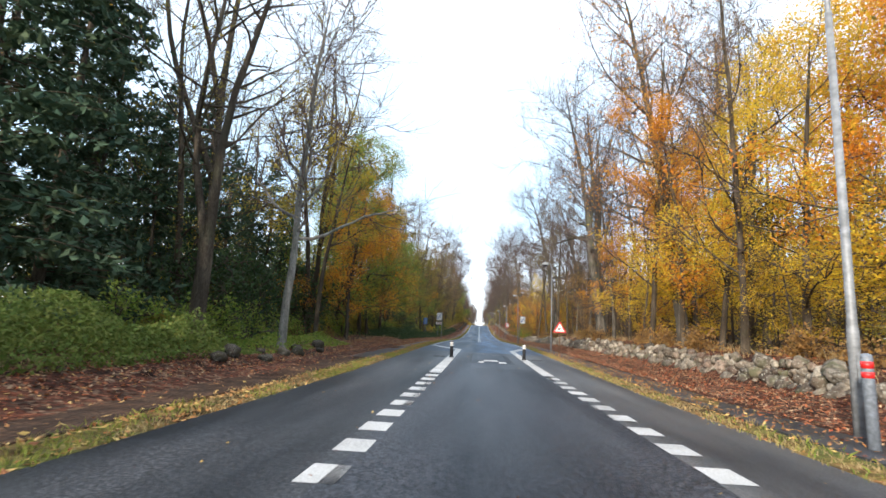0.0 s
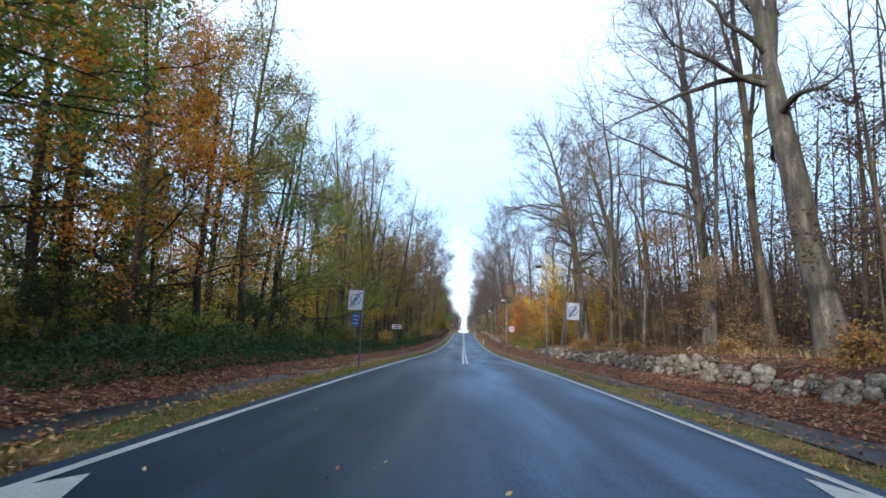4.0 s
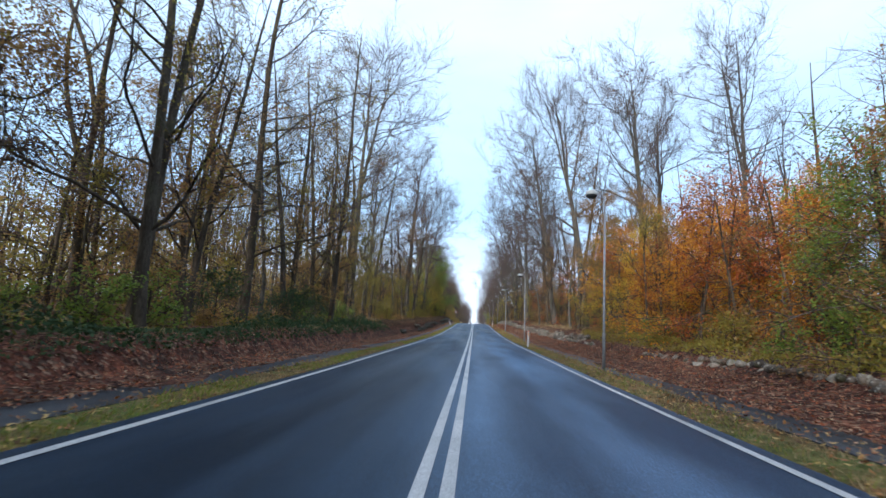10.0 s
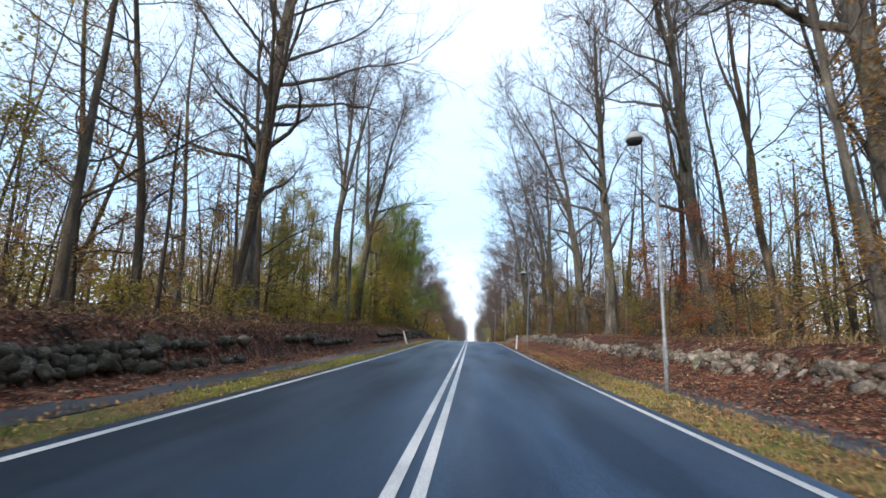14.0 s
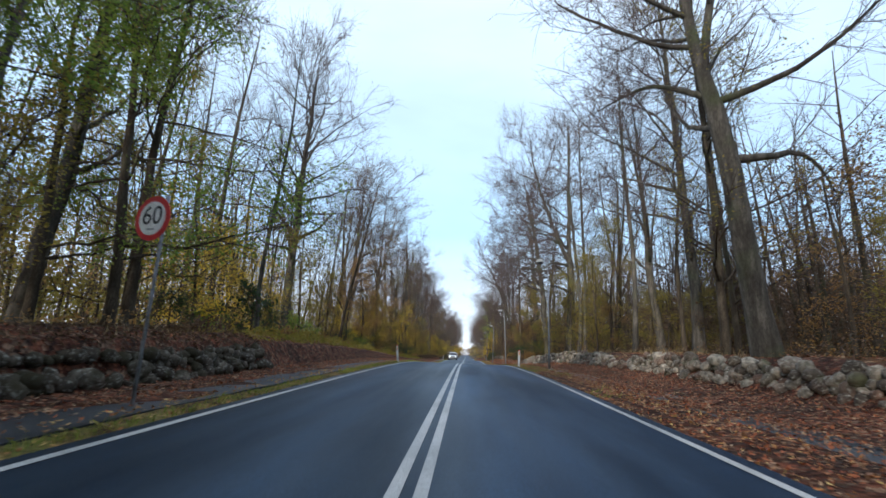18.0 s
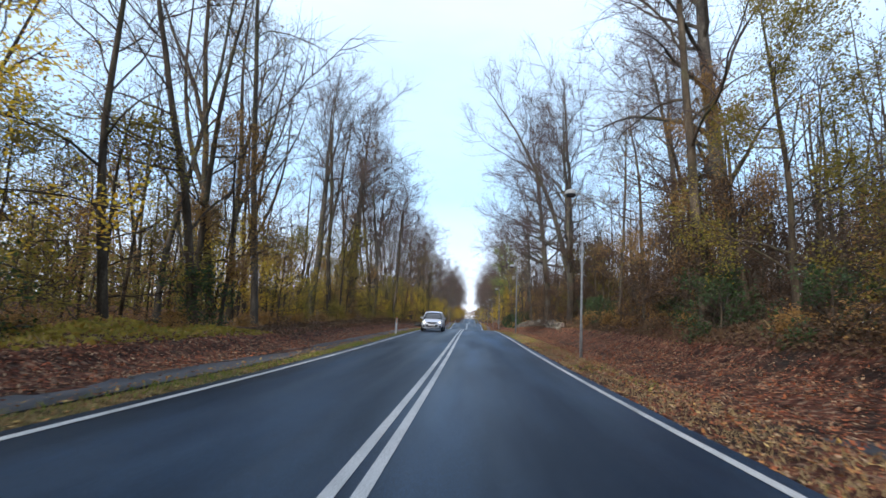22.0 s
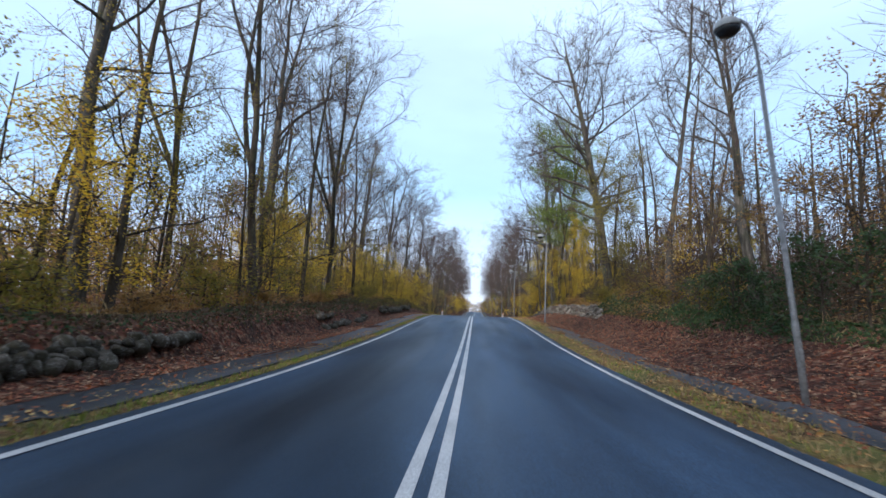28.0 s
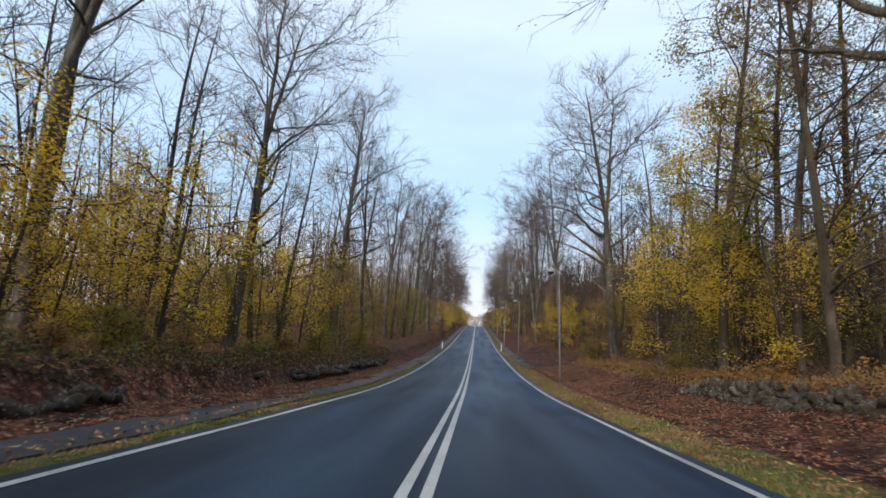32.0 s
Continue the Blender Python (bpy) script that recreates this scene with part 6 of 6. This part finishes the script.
fallen("verge_drift", "pale yellow and brown leaves thick on the verge", -1, 3.4, 4.15, -2, 60, 3600, LEAF["fallen_yellow"], 0.042, 34)
fallen("bank_drift", "pale curled leaves lying on the bank", -1, 4.2, 6.6, 0, 60, 3200, LEAF["fallen_yellow"], 0.038, 35)
fallen("road_leaves", "a few yellow leaves lying on the old asphalt", -1, -3.4, 3.3, -2, 40, 110, LEAF["fallen_yellow"], 0.034, 31, True)


def thicket(name, label, mat, x0, x1, y0, y1, h, count, size, seed):
    """A rank stand of stems and leaves, taller in the middle."""
    rng = np.random.default_rng(seed)
    x, y = rng.uniform(x0, x1, count), rng.uniform(y0, y1, count)
    top = h * (0.75 + 0.25 * np.sin(x * 2.1 + y * 1.3)) * np.clip(np.minimum(x1 - x, x - x0) / 0.5, 0.25, 1) * (0.55 + 0.45 * np.sin(y * 0.9 + 2 * np.sin(y * 0.37)))
    z = np.array([ground_z(float(a), float(b)) for a, b in zip(x, y)]) + top * rng.random(count) ** 0.7
    tagged(new(name, leaf_mesh(name, np.stack([x, y, z], 1), size, mat, rng, 0.2)), label, "nettles", kind="stuff")


thicket("nettle_patch", "rank green nettles and grass growing on the bank", LEAF["nettle"], -10.5, -6.1, 2, 14.5, 1.25, 34000, 0.046, 41)
thicket("bramble_tangle", "low green and yellow brambles on the bank", LEAF["green"], -9.5, -6.0, 14.5, 24, 0.6, 6500, 0.045, 42)
thicket("dark_undergrowth", "dark green brambles under the trees", LEAF["dark"], -10.5, -5.7, 38, 54, 1.0, 20000, 0.05, 43)
thicket("green_undergrowth", "dark green brambles and fern under the trees", LEAF["dark"], -10.5, -5.8, 54, 80, 0.8, 22000, 0.05, 45)
thicket("roadside_brambles", "low brown and green brambles on the bank", LEAF["olive"], -9.0, -6.2, 236, 300, 0.5, 12000, 0.08, 44)
for nm, label, kind, side, y0, y1, h, size, n in (
    ("fern_tangle", "low dark green ferns along the bank top", "dark", -1, 84, 135, 0.7, 0.055, 9000),
    # dusk strips: brush whose leaf colour already holds the shade
    ("bank_brush", "withered brush and leaves on the bank, coloured for shade", "dusk", -1, 136, 236, 0.5, 0.05, 13000),
    ("bank_brush", "brown withered brush and leaves on the bank", "dusk", -1, 300, 400, 0.6, 0.05, 14000),
    ("bank_brush", "brown withered brush and leaves on the bank", "dusk", -1, 400, 470, 0.6, 0.05, 11000),
    ("moss_brush", "dark mossy brush over the edge of the bank", "dark", -1, 372, 470, 0.5, 0.045, 9000),
    ("bramble_strip", "yellowing brambles along the bank top", "olive", -1, 400, 470, 0.6, 0.05, 5000),
    ("bramble_strip", "yellowing brambles along the bank top", "olive", 1, 90, 135, 0.6, 0.05, 8000),
    ("bank_brush", "brown withered brush and leaves on the bank", "dusk", 1, 288, 322, 0.85, 0.05, 10000),
    ("evergreen_strip", "dark evergreen brush on the bank", "dark", 1, 355, 405, 1.0, 0.055, 11000),
    ("bank_brush", "brown withered brush and leaves on the bank", "brown", 1, 396, 470, 0.55, 0.05, 9000),
):
    x0, x1 = (-7.7, -5.9) if side < 0 else (7.7, 9.2)
    thicket(nm, label, LEAF[kind], x0, x1, y0, y1, h, int(n * 1.5), size, 60 + int(y0) + side)
for side in (-1, 1):
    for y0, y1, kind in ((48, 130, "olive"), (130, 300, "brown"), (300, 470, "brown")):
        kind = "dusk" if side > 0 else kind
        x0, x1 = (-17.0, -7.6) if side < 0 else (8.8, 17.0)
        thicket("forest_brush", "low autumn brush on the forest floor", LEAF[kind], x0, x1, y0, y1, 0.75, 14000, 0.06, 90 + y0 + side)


# ---- oncoming hatchback on the far lane ----
CAR_PAINT, cn, cl, cb = material("silver_car_paint", 0.38, 0.3)
flake = noise_node(cn, cl, 400, 2)
cl.new(ramp(cn, cl, flake.outputs["Fac"], [(0.3, (0.52, 0.55, 0.62)), (0.7, (0.64, 0.67, 0.74))]).outputs["Color"], cb.inputs["Base Color"])
cb.inputs["Coat Weight"].default_value = 0.15
CAR_GLASS, cn, cl, cb = material("dark_car_glass", 0.06)
cb.inputs["Base Color"].default_value = (0.02, 0.025, 0.03, 1)
cb.inputs["Specular IOR Level"].default_value = 0.8
CAR_BLACK = plain("black_car_plastic", (0.012, 0.012, 0.013), 0.5)
CHROME = plain("chrome_trim", (0.7, 0.7, 0.72), 0.15, 1.0)
RIM = plain("alloy_rim", (0.45, 0.46, 0.48), 0.3, 0.8)
LAMP_GLASS, cn, cl, cb = material("headlight_glass", 0.08)
cb.inputs["Base Color"].default_value = (0.55, 0.57, 0.6, 1)
cb.inputs["Metallic"].default_value = 0.5
LIGHT, cn, cl, cb = material("lit_headlight", 0.1)
cb.inputs["Base Color"].default_value = (0.9, 0.88, 0.8, 1)
cb.inputs["Emission Color"].default_value = (1.0, 0.90, 0.68, 1)
cb.inputs["Emission Strength"].default_value = 3.5


def loft(rings, closed=True):
    bm = bmesh.new()
    vs = [[bm.verts.new(p) for p in r] for r in rings]
    n = len(vs[0])
    for a, b in zip(vs, vs[1:]):
        for i in range(n if closed else n - 1):
            k = (i + 1) % n
            bm.faces.new((a[i], a[k], b[k], b[i]))
    if closed:
        bm.faces.new(vs[0])
        bm.faces.new(list(reversed(vs[-1])))
    bmesh.ops.recalc_face_normals(bm, faces=bm.faces)
    return bm


def hatchback(x, y):
    e = thing("hatchback_car", "silver five-door hatchback with lit headlights on the road", "car")
    body = []
    for s, hw, z0, z1 in ((0.0, 0.52, 0.36, 0.60), (0.06, 0.66, 0.27, 0.68), (0.2, 0.76, 0.21, 0.76), (0.5, 0.82, 0.19, 0.86), (0.95, 0.835, 0.19, 0.95), (1.6, 0.84, 0.19, 0.97),
                          (2.6, 0.84, 0.19, 0.99), (3.3, 0.82, 0.21, 1.0), (3.62, 0.77, 0.25, 0.98), (3.76, 0.66, 0.36, 0.88)):
        ring, zc, hh = [], (z0 + z1) / 2, (z1 - z0) / 2
        for i in range(24):
            a = 2 * math.pi * i / 24
            c, d = math.cos(a), math.sin(a)
            px = hw * math.copysign(abs(c) ** 0.42, c)
            pz = zc + hh * math.copysign(abs(d) ** 0.5, d)
            px *= 1 - 0.06 * max(0, (pz - zc) / hh)
            ring.append((px, s, pz))
        body.append(ring)
    shell = part("body", loft(body), CAR_PAINT, e, "silver painted body", True)
    top = []
    for s, hw, z in ((0.92, 0.72, 0.93), (1.25, 0.68, 1.17), (1.72, 0.60, 1.43), (2.1, 0.58, 1.49), (2.7, 0.57, 1.49), (3.2, 0.56, 1.43), (3.5, 0.62, 1.18), (3.68, 0.68, 0.95)):
        low = 0.78 if s < 3.4 else 0.74
        top.append([(-low, s, 0.92), (-(low * 0.45 + hw * 0.55), s, 0.92 + (z - 0.92) * 0.6), (-hw, s, z - 0.03), (-hw * 0.7, s, z + 0.01), (0, s, z + 0.025), (hw * 0.7, s, z + 0.01), (hw, s, z - 0.03), (low * 0.45 + hw * 0.55, s, 0.92 + (z - 0.92) * 0.6), (low, s, 0.92)])
    part("cabin_glass", loft(top, False), CAR_GLASS, e, "dark windows all round", True)
    roof = [[(-hw, s, z), (-hw * 0.6, s, z + 0.04), (0, s, z + 0.055), (hw * 0.6, s, z + 0.04), (hw, s, z)] for s, hw, z in ((1.62, 0.60, 1.385), (1.8, 0.605, 1.45), (2.2, 0.60, 1.485), (2.8, 0.59, 1.48), (3.25, 0.58, 1.42), (3.33, 0.58, 1.35))]
    part("roof", loft(roof, False), CAR_PAINT, e, "", True)
    for sd in (-1, 1):
        for pts in ([(0.755, 0.95, 0.93), (0.70, 1.27, 1.19), (0.635, 1.66, 1.41)], [(0.80, 2.28, 0.94), (0.73, 2.26, 1.2), (0.625, 2.24, 1.45)], [(0.77, 3.45, 0.95), (0.70, 3.36, 1.2), (0.60, 3.2, 1.42)], [(0.62, 1.64, 1.42), (0.615, 2.3, 1.485), (0.60, 3.22, 1.43)]):
            part("pillar", tube_mesh("pillar", [([(sd * a, b, c) for a, b, c in pts], [0.024] * 3, 6)], CAR_PAINT), None, e)
        part("mirror", box(bmesh.new(), min(sd * 0.80, sd * 0.99), max(sd * 0.80, sd * 0.99), 1.12, 1.23, 0.93, 1.07, 0.035), CAR_PAINT, e, "", True)
        hl = part("headlight", loft([[(sd * a, b, c) for a, b, c in r] for r in (((0.44, 0.075, 0.665), (0.56, 0.07, 0.60), (0.70, 0.16, 0.63), (0.755, 0.36, 0.80), (0.68, 0.28, 0.80), (0.55, 0.15, 0.745)), ((0.46, 0.16, 0.665), (0.56, 0.16, 0.61), (0.68, 0.24, 0.64), (0.71, 0.42, 0.79), (0.66, 0.36, 0.79), (0.55, 0.24, 0.74)))]), LAMP_GLASS, e, "clear headlight glass")
        part("lamp", lathe(bmesh.new(), [(0.02, -0.045), (0.062, -0.03), (0.068, 0.0), (0.05, 0.03)], 14, (sd * 0.585, 0.10, 0.675), Matrix.Rotation(radians(-90), 4, "X")), LIGHT, hl, "lit warm white lamp", True)
        part("fog_recess", box(bmesh.new(), min(sd * 0.52, sd * 0.70), max(sd * 0.52, sd * 0.70), 0.015, 0.09, 0.34, 0.44, 0.015), CAR_BLACK, e, "black fog lamp recess")
        for s in (0.62, 3.05):
            turn = Matrix.Rotation(radians(90), 4, "Y")
            w = part("wheel", lathe(bmesh.new(), [(0.20, -0.09), (0.285, -0.09), (0.30, -0.06), (0.30, 0.06), (0.285, 0.09), (0.20, 0.09)], 24, (sd * 0.755, s, 0.30), turn), RUBBER, e, "black tyre", True)
            part("rim", lathe(bmesh.new(), [(0.05, -0.01), (0.19, 0.0), (0.20, 0.02), (0.12, 0.035), (0.04, 0.05)] if sd > 0 else [(0.04, -0.05), (0.12, -0.035), (0.20, -0.02), (0.19, 0.0), (0.05, 0.01)], 20, (sd * 0.83, s, 0.30), turn), RIM, w, "alloy wheel rim")
        for s0, s1 in ((1.02, 2.2), (2.28, 3.2)):
            part("door_handle", box(bmesh.new(), min(sd * 0.825, sd * 0.85), max(sd * 0.825, sd * 0.85), s1 - 0.2, s1 - 0.05, 0.80, 0.825, 0.008), CAR_PAINT, e)
    part("upper_grille", polygon_plate([(-0.36, 0.70), (-0.44, 0.645), (-0.22, 0.575), (0.22, 0.575), (0.44, 0.645), (0.36, 0.70)], -0.004, 0.09), CAR_BLACK, e, "black upper grille")
    part("lower_grille", polygon_plate([(-0.52, 0.50), (-0.36, 0.33), (0.36, 0.33), (0.52, 0.50), (0.40, 0.515), (-0.40, 0.515)], -0.012, 0.12), CAR_BLACK, e, "wide black lower grille")
    part("bumper_lip", box(bmesh.new(), -0.60, 0.60, -0.02, 0.10, 0.225, 0.30, 0.03), CAR_PAINT, e, "silver bumper lip", True)
    part("badge", lathe(bmesh.new(), [(0.055, 0), (0.055, 0.012)], 18, (0, -0.012, 0.625), Matrix.Rotation(radians(90), 4, "X")), CHROME, e, "round chrome badge")
    part("badge_wing", polygon_plate([(-0.20, 0.67), (-0.165, 0.67), (-0.06, 0.585), (-0.09, 0.585)], -0.016, -0.006), CHROME, e, "chrome trim strip")
    part("badge_wing", polygon_plate([(0.165, 0.67), (0.20, 0.67), (0.09, 0.585), (0.06, 0.585)], -0.016, -0.006), CHROME, e, "chrome trim strip")
    part("number_plate", plate(0.50, 0.115, -0.026, -0.014, 0.01, (0, 0.47)), WHITE, e, "white number plate")
    part("plate_bar", box(bmesh.new(), -0.18, 0.18, -0.029, -0.0265, 0.445, 0.495), SIGN_GREY, e, "grey bar of plate print")
    e.matrix_basis = Matrix.Translation((x, y, road_z(y) + 0.0)) @ Matrix.Rotation(math.atan2(road_z(y + 3) - road_z(y), 3), 4, "X")
    return e


hatchback(-2.13, 320.9)
